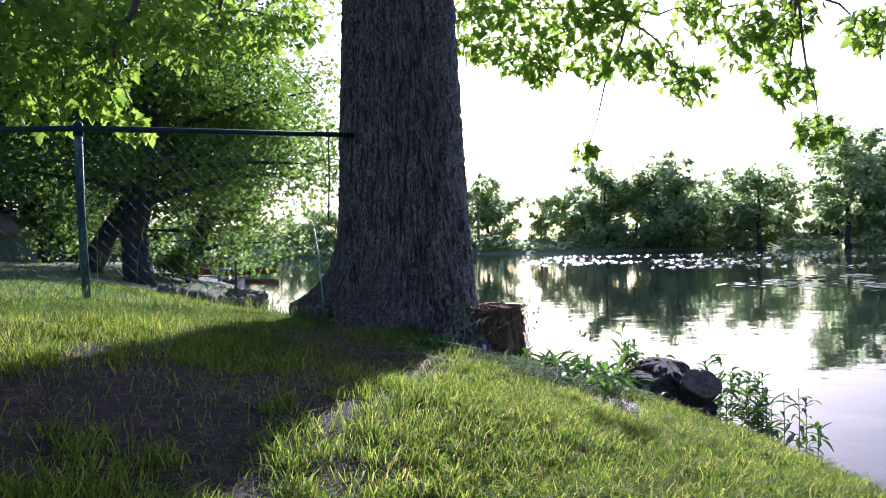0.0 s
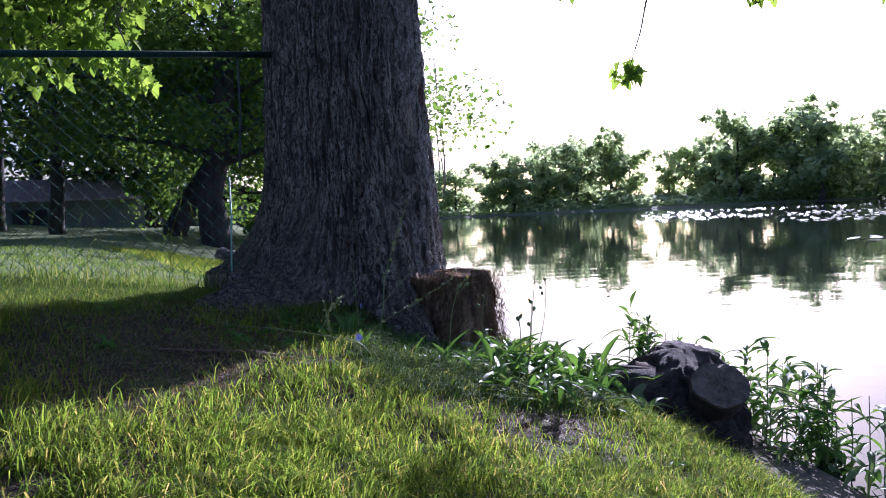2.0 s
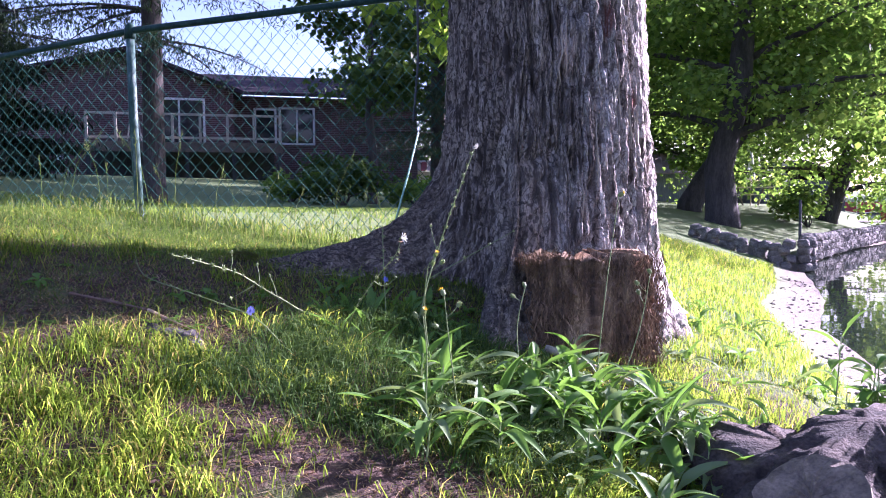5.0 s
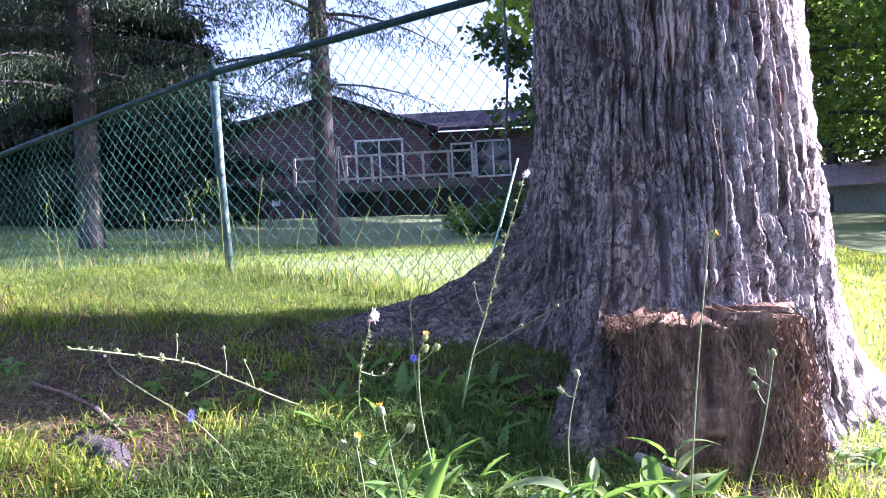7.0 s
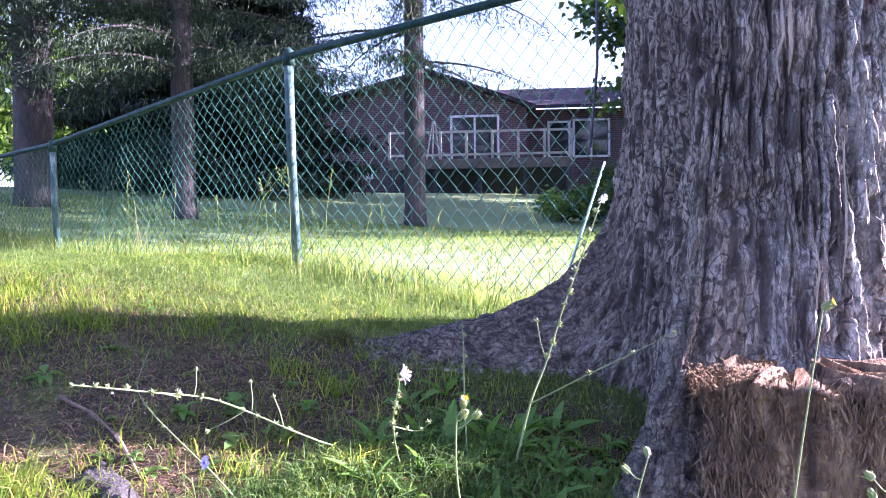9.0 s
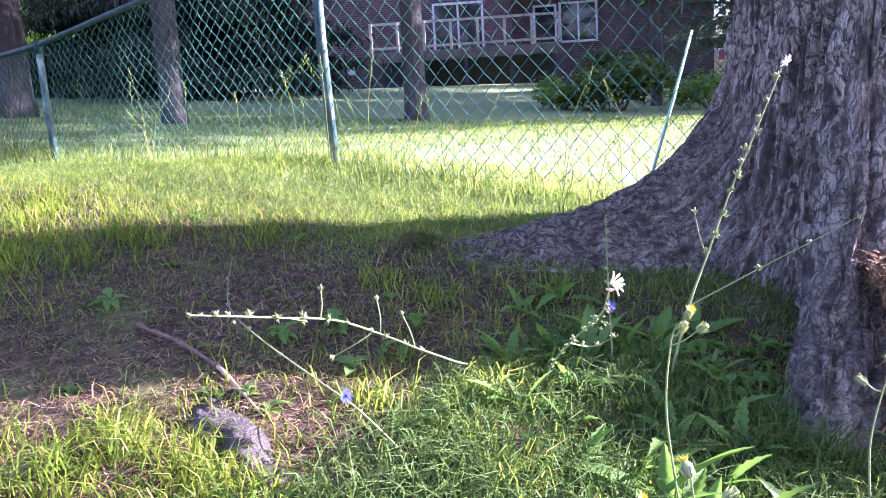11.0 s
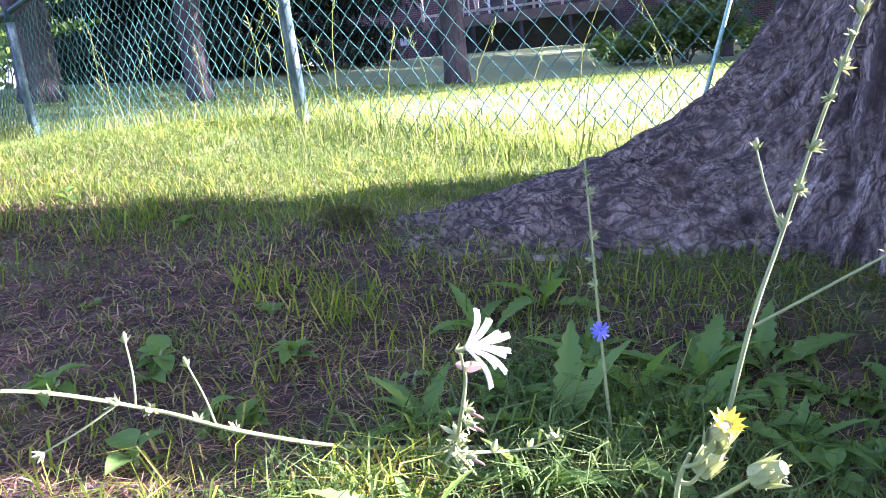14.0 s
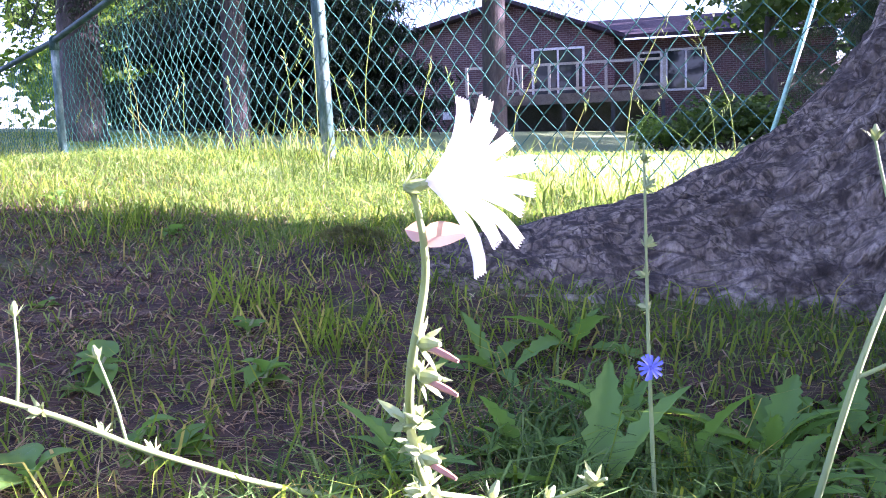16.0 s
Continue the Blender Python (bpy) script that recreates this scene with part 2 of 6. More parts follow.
M_PETALW = foliage("pale petal", ((0.0, (0.72, 0.72, 0.82)), (1.0, (0.82, 0.82, 0.9))), 0.35, gain=1.15)
M_PETALB = foliage("blue petal", ((0.0, (0.1, 0.12, 0.55)), (1.0, (0.2, 0.22, 0.7))), 0.3, gain=1.1)
M_PETALP = foliage("faded petal", ((0.0, (0.5, 0.32, 0.3)), (1.0, (0.62, 0.45, 0.42))), 0.3, gain=1.1)
M_PETALY = foliage("yellow petal", ((0.0, (0.75, 0.5, 0.02)), (1.0, (0.85, 0.6, 0.04))), 0.3, gain=1.1)
M_SHRIVEL = foliage("withered floret", ((0.0, (0.25, 0.12, 0.09)), (1.0, (0.4, 0.22, 0.17))), 0.2, gain=1.1)
M_FENCE = surface("green painted steel", ((0.35, (0.008, 0.03, 0.024)), (0.6, (0.018, 0.055, 0.044)), (0.8, (0.06, 0.1, 0.085))), 11, 80, 0.6, 0.2, 0.003)
M_POST = surface("worn pale green post paint", ((0.4, (0.025, 0.065, 0.055)), (0.56, (0.065, 0.12, 0.105)), (0.7, (0.32, 0.38, 0.36))), 13, 70, 0.65, 0.3, 0.003, (1, 1, 0.35))
M_WIRE = surface("green coated wire", ((0.3, (0.016, 0.085, 0.064)), (0.7, (0.05, 0.165, 0.13))), 9, 60, 0.8, 0.1, 0.001)
for blade in (M_GRASS, M_LAWN, M_CLUMP, M_SPARSE, M_LONGGRASS):
    blade.node_tree.nodes["Principled BSDF"].inputs["Specular IOR Level"].default_value = 0.12
    blade.node_tree.nodes["Principled BSDF"].inputs["Roughness"].default_value = 0.75
for paint in (M_FENCE, M_POST, M_WIRE):
    paint.node_tree.nodes["Principled BSDF"].inputs["Specular IOR Level"].default_value = 0.2
M_STAKE = surface("pale green stake", ((0.3, (0.22, 0.47, 0.32)), (0.7, (0.36, 0.6, 0.45))), 15, 80, 0.55, 0.2, 0.002)
M_WHITE = surface("white paint", ((0.3, (0.62, 0.6, 0.57)), (0.7, (0.8, 0.79, 0.77))), 3, 25, 0.6, 0.15, 0.004)
M_SHED = surface("shed boards", ((0.3, (0.24, 0.26, 0.29)), (0.7, (0.36, 0.38, 0.41))), 2, 20, 0.75, 0.3, 0.01, (1, 1, 0.2))
M_ROOFRED = surface("faded red metal roof", ((0.3, (0.4, 0.25, 0.24)), (0.7, (0.6, 0.46, 0.45))), 1.5, 18, 0.55, 0.2, 0.01)
M_ROOFGREY = surface("dark shingles", ((0.3, (0.035, 0.028, 0.034)), (0.7, (0.075, 0.062, 0.07))), 3, 25, 1.0, 0.5, 0.02)
M_ROOFGREY.node_tree.nodes["Principled BSDF"].inputs["Specular IOR Level"].default_value = 0.05
M_DECK = surface("weathered deck wood", ((0.3, (0.12, 0.09, 0.07)), (0.7, (0.24, 0.19, 0.15))), 3, 30, 0.85, 0.4, 0.008)
M_RAIL = surface("light deck rail", ((0.3, (0.42, 0.36, 0.28)), (0.7, (0.58, 0.52, 0.43))), 3, 30, 0.8, 0.3, 0.006)
M_STONE = surface("field stone", ((0.3, (0.07, 0.065, 0.06)), (0.5, (0.15, 0.135, 0.12)), (0.7, (0.26, 0.24, 0.21))), 5, 40, 0.95, 0.9, 0.03, island=0.3)
M_RED = surface("red canoe paint", ((0.3, (0.22, 0.025, 0.03)), (0.7, (0.4, 0.05, 0.05))), 2, 20, 0.4, 0.1, 0.004)
M_DARK = surface("dark paint", ((0.3, (0.03, 0.035, 0.04)), (0.7, (0.08, 0.085, 0.09))), 3, 25, 0.7, 0.3, 0.01)
M_GLASS = glass_dark("window glass")


def brick_material():
    m, n, l = material("brown brick")
    b = n["Principled BSDF"]
    tc = n.new("ShaderNodeTexCoord")
    br = n.new("ShaderNodeTexBrick")
    mp = n.new("ShaderNodeMapping")
    mp.inputs["Rotation"].default_value = (radians(90), 0, 0)
    br.inputs["Color1"].default_value, br.inputs["Color2"].default_value = (0.075, 0.037, 0.038, 1), (0.13, 0.064, 0.064, 1)
    br.inputs["Mortar"].default_value = (0.2, 0.165, 0.165, 1)
    br.inputs["Scale"].default_value, br.inputs["Mortar Size"].default_value = 1.0, 0.010
    br.inputs["Brick Width"].default_value, br.inputs["Row Height"].default_value = 0.22, 0.075
    l.new(tc.outputs["Object"], mp.inputs[0])
    l.new(mp.outputs[0], br.inputs["Vector"])
    stain = ramp(n, l, noise_out(n, l, 1.2), ((0.3, (0.7, 0.7, 0.7)), (0.7, (1.2, 1.15, 1.1))))
    l.new(mix_rgb(n, l, 1.0, br.outputs[0], stain, "MULTIPLY"), b.inputs["Base Color"])
    b.inputs["Roughness"].default_value = 0.9
    bump_to(n, l, b, br.outputs["Fac"], 0.5, -0.01)
    return m


def ground_material():
    """Turf with thatch and bare soil; sand and pebbles near the water line."""
    m, n, l = material("turf and sand")
    b = n["Principled BSDF"]
    soil = ramp(n, l, noise_out(n, l, 18), ((0.3, (0.018, 0.009, 0.006)), (0.5, (0.055, 0.029, 0.02)), (0.7, (0.13, 0.075, 0.052))))
    green = ramp(n, l, noise_out(n, l, 30), ((0.3, (0.06, 0.10, 0.024)), (0.5, (0.125, 0.175, 0.045)), (0.7, (0.21, 0.25, 0.08))))
    turf = mix_rgb(n, l, ramp(n, l, noise_out(n, l, 1.6, 5), ((0.28, (0, 0, 0)), (0.46, (1, 1, 1)))), green, soil)
    far = mix_rgb(n, l, ramp(n, l, noise_out(n, l, 0.22, 4), ((0.3, (0, 0, 0)), (0.7, (1, 1, 1)))), green, (0.145, 0.205, 0.06))
    sand = ramp(n, l, noise_out(n, l, 45), ((0.3, (0.1, 0.076, 0.058)), (0.5, (0.2, 0.158, 0.125)), (0.7, (0.32, 0.265, 0.215))))
    tc = n.new("ShaderNodeTexCoord")
    sep = n.new("ShaderNodeSeparateXYZ")
    l.new(tc.outputs["Object"], sep.inputs[0])
    lawn = n.new("ShaderNodeMapRange")
    lawn.inputs[1].default_value, lawn.inputs[2].default_value = 3.75, 4.3
    l.new(sep.outputs[1], lawn.inputs[0])
    turf = mix_rgb(n, l, lawn.outputs[0], turf, far)
    edge = n.new("ShaderNodeMapRange")
    edge.inputs[1].default_value, edge.inputs[2].default_value = 0.12, 0.26
    wob = n.new("ShaderNodeMath")
    wob.operation = "MULTIPLY_ADD"
    l.new(noise_out(n, l, 3.0), wob.inputs[0])
    wob.inputs[1].default_value = 0.12
    l.new(sep.outputs[2], wob.inputs[2])
    l.new(wob.outputs[0], edge.inputs[0])
    l.new(mix_rgb(n, l, edge.outputs[0], sand, turf), b.inputs["Base Color"])
    b.inputs["Roughness"].default_value = 0.95
    bump_to(n, l, b, noise_out(n, l, 40), 0.8, 0.03)
    return m


def water_material():
    m, n, l = material("lake water")
    b = n["Principled BSDF"]
    l.new(ramp(n, l, noise_out(n, l, 0.08, 3), ((0.3, (0.012, 0.02, 0.016)), (0.7, (0.03, 0.04, 0.03)))), b.inputs["Base Color"])
    b.inputs["Roughness"].default_value = 0.03
    b.inputs["IOR"].default_value = 1.33
    waves = n.new("ShaderNodeMath")
    waves.operation = "ADD"
    l.new(noise_out(n, l, 0.9, 3, 0.5, (1.0, 1.0, 1.0)), waves.inputs[0])
    l.new(noise_out(n, l, 0.12, 2), waves.inputs[1])
    bump_to(n, l, b, waves.outputs[0], 0.06, 0.1)
    return m


M_BRICK, M_GROUND, M_WATER = brick_material(), ground_material(), water_material()
M_PAD = foliage("lily pad", ((0.0, (0.06, 0.12, 0.03)), (1.0, (0.14, 0.2, 0.06))), 0.1, rough=0.5)


# ---- building blocks ----
RNG = np.random.default_rng(7)


class Build:
    """Collects vertices and faces for one mesh."""

    def __init__(self):
        self.v, self.f = [], []

    def add(self, verts, faces):
        k = len(self.v)
        self.v.extend([tuple(p) for p in verts])
        self.f.extend([tuple(i + k for i in f) for f in faces])

    def box(self, a, b, m=None):
        (x0, y0, z0), (x1, y1, z1) = a, b
        p = [(x0, y0, z0), (x1, y0, z0), (x1, y1, z0), (x0, y1, z0), (x0, y0, z1), (x1, y0, z1), (x1, y1, z1), (x0, y1, z1)]
        if m is not None:
            p = [m @ Vector(q) for q in p]
        self.add(p, [(0, 3, 2, 1), (4, 5, 6, 7), (0, 1, 5, 4), (1, 2, 6, 5), (2, 3, 7, 6), (3, 0, 4, 7)])

    def tube(self, points, radii, sides=6, cap=True):
        pts = [Vector(p) for p in points]
        if isinstance(radii, (int, float)):
            radii = [radii] * len(pts)
        verts, faces, ref = [], [], None
        for i, p in enumerate(pts):
            d = (pts[min(i + 1, len(pts) - 1)] - pts[max(i - 1, 0)]).normalized()
            if ref is None:
                ref = d.orthogonal().normalized()
            s = (ref - d * ref.dot(d)).normalized()
            ref, t = s, d.cross(s)
            for j in range(sides):
                a = 2 * math.pi * j / sides
                verts.append(p + (s * math.cos(a) + t * math.sin(a)) * radii[i])
        for i in range(len(pts) - 1):
            for j in range(sides):
                a, b = i * sides + j, i * sides + (j + 1) % sides
                faces.append((a, b, b + sides, a + sides))
        if cap:
            faces.append(tuple(range(sides))[::-1])
            faces.append(tuple(range(len(verts) - sides, len(verts))))
        self.add(verts, faces)

    def leaf(self, base, along, out, length, width, droop=0.3, n=4, fold=0.15):
        """A pointed leaf that bends: along is its way, out its upper side."""
        base, along, out = Vector(base), Vector(along).normalized(), Vector(out).normalized()
        side = along.cross(out).normalized()
        out = side.cross(along)
        verts, faces = [], []
        for i in range(n + 1):
            t = i / n
            c = base + along * (length * t * (1 - 0.25 * droop * t)) - out * (droop * length * t * t)
            w = width * 0.5 * (math.sin(math.pi * min(1.0, 0.12 + 0.88 * t) ** 0.8) + 0.02)
            verts += [c - side * w + out * w * fold, c, c + side * w + out * w * fold]
        for i in range(n):
            k = 3 * i
            faces += [(k, k + 1, k + 4, k + 3), (k + 1, k + 2, k + 5, k + 4)]
        self.add(verts, faces)

    def mesh(self, name):
        me = bpy.data.meshes.new(name)
        me.from_pydata(self.v, [], self.f)
        return me


def smooth(me):
    me.polygons.foreach_set("use_smooth", [True] * len(me.polygons))


def part(name, build, mat, parent=None, label="", soft=False):
    me = build.mesh(name) if isinstance(build, Build) else build
    if not me.materials:
        me.materials.append(mat)
    if soft:
        smooth(me)
    ob = new(name, me)
    if parent is not None:
        ob.parent = parent
    if label:
        tagged(ob, label)
    return ob


def thing(name, label, category, place=(0, 0, 0), turn=0.0, group=""):
    ob = new(name)
    ob.matrix_basis = pose(*place, 0, 0, turn)
    return tagged(ob, label, category, group)


def array_mesh(name, verts, quads=None, tris=None):
    """A mesh from numpy arrays, for grass, leaves and bark."""
    me = bpy.data.meshes.new(name)
    nq = 0 if quads is None else len(quads)
    nt = 0 if tris is None else len(tris)
    me.vertices.add(len(verts))
    me.vertices.foreach_set("co", np.asarray(verts, np.float32).ravel())
    idx = np.concatenate([np.asarray(a, np.int32).ravel() for a in (quads, tris) if a is not None])
    me.loops.add(len(idx))
    me.loops.foreach_set("vertex_index", idx)
    me.polygons.add(nq + nt)
    start = np.concatenate([np.arange(nq) * 4, nq * 4 + np.arange(nt) * 3]).astype(np.int32)
    me.polygons.foreach_set("loop_start", start)
    me.update(calc_edges=True)
    me.validate()
    return me


def vnoise(x, y, z, seed=0):
    """Smooth value noise from -1 to 1 on arrays."""
    def h(i, j, k):
        n = (i * 374761393 + j * 668265263 + k * 1274126177 + seed * 974711) & 0x7FFFFFFF
        n = ((n ^ (n >> 13)) * 1274126177) & 0x7FFFFFFF
        return ((n ^ (n >> 16)) & 0xFFFF) / 32767.5 - 1
    x, y, z = np.broadcast_arrays(*(np.asarray(a, float) for a in (x, y, z)))
    i, j, k = (np.floor(a).astype(np.int64) for a in (x, y, z))
    u, v, w = x - i, y - j, z - k
    u, v, w = (a * a * (3 - 2 * a) for a in (u, v, w))
    out = 0
    for a in (0, 1):
        for b in (0, 1):
            for c in (0, 1):
                out = out + h(i + a, j + b, k + c) * (u if a else 1 - u) * (v if b else 1 - v) * (w if c else 1 - w)
    return out


# ---- the lie of the land ----
SHORE = [(-60, -75), (-14, -17), (-5, -6.2), (-2, -2.6), (0.2, 0.0), (1.15, 1.25), (1.95, 2.6), (2.6, 4.4), (2.9, 6.2), (3.2, 8.4),
         (4.0, 10.5), (4.8, 13.4), (5.3, 15.5), (8.0, 21), (12, 27), (16, 36), (26, 60), (60, 140)]
BANK = ((-40, -4.0), (-6, -1.2), (-2, -0.35), (0, 0.0), (0.4, 0.1), (0.8, 0.32), (1.3, 0.48), (1.75, 0.60), (2.3, 0.77), (2.75, 0.86),
        (3.2, 0.97), (4.7, 1.21), (8, 1.24), (11, 1.45), (20, 2.3), (60, 3.6), (300, 6.0))


def inland(x, y):
    """Metres from the water line, negative over the lake."""
    x, y = np.asarray(x, float), np.asarray(y, float)
    best, side = np.full(x.shape, 1e9), np.ones(x.shape)
    for (ax, ay), (bx, by) in zip(SHORE[:-1], SHORE[1:]):
        dx, dy = bx - ax, by - ay
        t = np.clip(((x - ax) * dx + (y - ay) * dy) / (dx * dx + dy * dy), 0, 1)
        d = np.hypot(x - ax - t * dx, y - ay - t * dy)
        near = d < best
        side = np.where(near, np.sign(dx * (y - ay) - dy * (x - ax)), side)
        best = np.where(near, d, best)
    return best * side


def height(x, y, rough=True):
    x, y = np.asarray(x, float), np.asarray(y, float)
    s = inland(x, y)
    z = np.interp(s, [a for a, _ in BANK], [b for _, b in BANK])
    z = z - 0.14 * np.clip((y - 8) / 14, 0, 1) * np.clip((8 - s) / 6, 0, 1) * (s > 0.8)
    far = np.hypot(x + 2, y) - 150 - 6 * vnoise(x * 0.02, y * 0.02, 0.5)
    z = np.where(s < 0, np.maximum(z, np.clip(far * 0.12, -4, 3)), z)
    if rough:
        near = np.exp(-((x + 0.5) ** 2 + (y - 2.5) ** 2) / 60)
        z = z - 0.13 * np.exp(-(((x + 3.1) / 1.5) ** 2 + ((y - 0.9) / 1.3) ** 2))
        # soil heaped along the long root
        q = np.clip(((x - 0.05) * -0.97 + (y - 4.05) * -0.24) / 1.0, 0, 1)
        z = z + 0.1 * np.exp(-((x - 0.05 + 0.97 * q) ** 2 + (y - 4.05 + 0.24 * q) ** 2) / 0.06) * (1 - 0.6 * q)
        z = z + near * np.clip(s, 0, 1) * (0.035 * vnoise(x * 1.1, y * 1.1, 3.3) + 0.014 * vnoise(x * 4.5, y * 4.5, 1.7))
    return z


def ground_at(x, y):
    return float(height(np.array([x]), np.array([y]))[0])


def make_ground():
    n = 240
    u = np.linspace(-1, 1, n)
    warp = 7.0 * u + 430 * np.sign(u) * np.abs(u) ** 5
    gx, gy = np.meshgrid(-0.8 + warp, 3.0 + warp, indexing="ij")
    gz = height(gx, gy)
    verts = np.stack([gx, gy, gz], -1).reshape(-1, 3)
    i = np.arange(n * n).reshape(n, n)
    quads = np.stack([i[:-1, :-1], i[1:, :-1], i[1:, 1:], i[:-1, 1:]], -1).reshape(-1, 4)
    me = array_mesh("ground", verts, quads)
    smooth(me)
    return tagged(part("ground", me, M_GROUND), "grassy bank of turf and bare soil running down to a sandy shore", "ground", kind="structure")


make_ground()
water = Build()
water.add([(-600, -600, 0), (900, -600, 0), (900, 900, 0), (-600, 900, 0)], [(0, 1, 2, 3)])
tagged(part("water", water, M_WATER), "calm lake water mirroring the bright sky and the trees", "lake", kind="structure")

# ---- the big maple ----
TX, TY = 0.418, 4.609
PROFILE = ((0.2, 0.78), (0.6, 0.66), (0.9, 0.62), (1.2, 0.595), (1.7, 0.566), (2.3, 0.545), (2.7, 0.53), (3.7, 0.5), (6.0, 0.47), (9.0, 0.40))
# direction in degrees, foot height, reach, rise, half width in degrees
ROOTS = ((209, 0.96, 0.92, 0.12, 9.5), (201, 1.0, 0.42, 0.26, 11), (258, 0.6, 0.62, 0.5, 9.5), (312, 0.36, 0.34, 0.13, 12), (150, 1.1, 0.36, 0.2, 22),
         (20, 0.65, 0.16, 0.16, 20), (95, 1.1, 0.3, 0.2, 20), (282, 0.7, 0.16, 0.5, 24), (226, 0.92, 0.12, 0.2, 12))


def make_trunk():
    around, up = 520, 330
    th = np.concatenate([np.linspace(radians(165), radians(335), around - 120, endpoint=False), np.linspace(radians(335), radians(525), 120, endpoint=False)])
    zz = np.concatenate([np.linspace(0.4, 1.5, 170, endpoint=False), np.linspace(1.5, 3.9, 146, endpoint=False), np.linspace(3.9, 9.0, up - 316)])
    T, Z = np.meshgrid(th, zz)
    r = np.interp(Z, [a for a, _ in PROFILE], [b for _, b in PROFILE])
    for deg, foot, reach, rise, half in ROOTS:
        d = (np.degrees(T) - deg + 180) % 360 - 180
        r = r + reach * np.exp(-np.clip(Z - foot, -0.025, 9) / rise) * np.exp(-(d / half) ** 2)
    r = r + 0.018 * np.sin(3 * T + 0.8) + 0.02 * vnoise(np.cos(T) * 2, np.sin(T) * 2, Z * 0.8, 4)
    c, s = np.cos(T) * r, np.sin(T) * r
    lean = (Z - 1.2) * -0.012
    P = np.stack([TX + c + lean, TY + s + lean * 0.3, Z], -1)
    ring = np.concatenate([P[:, -1:], P, P[:, :1]], 1)
    du = ring[:, 2:] - ring[:, :-2]
    dv = np.gradient(P, axis=0)
    N = np.cross(du, dv)
    N /= np.linalg.norm(N, axis=2, keepdims=True) + 1e-9
    flat = np.clip(np.abs(N[..., 2]) * 1.5 - 0.25, 0, 1)
    # the grain runs down the trunk and out along the roots
    step = np.linalg.norm(np.diff(P, axis=0), axis=2)
    run = np.concatenate([np.zeros((1, around)), np.cumsum(step, 0)], 0)
    run = run - run[250:251] + Z[250:251]
    fx, fy = np.cos(T) * 0.6, np.sin(T) * 0.6
    wx = 0.03 * vnoise(fx * 5, fy * 5, run * 3.5, 11)
    wy = 0.03 * vnoise(fx * 5, fy * 5, run * 3.5, 12)
    def pick(up_, lying):
        return up_ * (1 - flat) + lying * flat
    a = pick(vnoise((fx + wx) * 31, (fy + wy) * 31, run * 2.4, 21), vnoise((fx + wx) * 44, (fy + wy) * 44, run * 12, 27))
    b = pick(vnoise((fx + wx) * 62, (fy + wy) * 62, run * 7.0, 22), vnoise((fx + wx) * 90, (fy + wy) * 90, run * 30, 28))
    e = vnoise(fx * 110, fy * 110, run * 40, 23)
    h = vnoise((fx + wx) * 16, (fy + wy) * 16, run * 17 + 9 * wy, 24)
    lake = np.exp(-(((np.degrees(T) - 300 + 180) % 360 - 180) / 42) ** 2)
    bark = -0.028 * np.exp(-(a / 0.16) ** 2) - 0.013 * np.exp(-(b / 0.2) ** 2) - 0.005 * np.exp(-(h / 0.1) ** 2) + 0.007 * b * (1 - flat) + e * 0.005
    bark = bark * (1 + 0.6 * lake) * (1 - 0.35 * flat)
    P = P + N * bark[..., None]
    verts = P.reshape(-1, 3)
    i = np.arange(around * up).reshape(up, around)
    j = np.roll(i, -1, 1)
    quads = np.stack([i[:-1], j[:-1], j[1:], i[1:]], -1).reshape(-1, 4)
    me = array_mesh("trunk", verts, quads)
    grain = me.attributes.new("flow", "FLOAT_VECTOR", "POINT")
    grain.data.foreach_set("vector", np.stack([fx, fy, run], -1).astype(np.float32).ravel())
    level = me.attributes.new("level", "FLOAT", "POINT")
    level.data.foreach_set("value", flat.astype(np.float32).ravel())
    return me


def limb(b, start, end, r0, r1, rise=0.6, n=9, seed=0):
    start, end = Vector(start), Vector(end)
    pts, rad = [], []
    for k in range(n):
        t = k / (n - 1)
        p = start.lerp(end, t)
        p.z += rise * math.sin(math.pi * t)
        p += Vector((noise.noise((seed, t * 3, 0)), noise.noise((seed, t * 3, 5)), noise.noise((seed, t * 3, 9)))) * 0.25 * min(t * 4, 1) * (1 - t)
        pts.append(p)
        rad.append(r0 + (r1 - r0) * t ** 0.8)
    b.tube(pts, rad, 8)
    return pts


MAPLE = ((0, 0), (0.12, 0.06), (0.42, 0.0), (0.34, 0.16), (0.52, 0.36), (0.3, 0.36), (0.24, 0.52), (0.2, 0.7), (0.0, 1.0))
MAPLE = MAPLE + tuple((-x, y) for x, y in MAPLE[-2:0:-1])


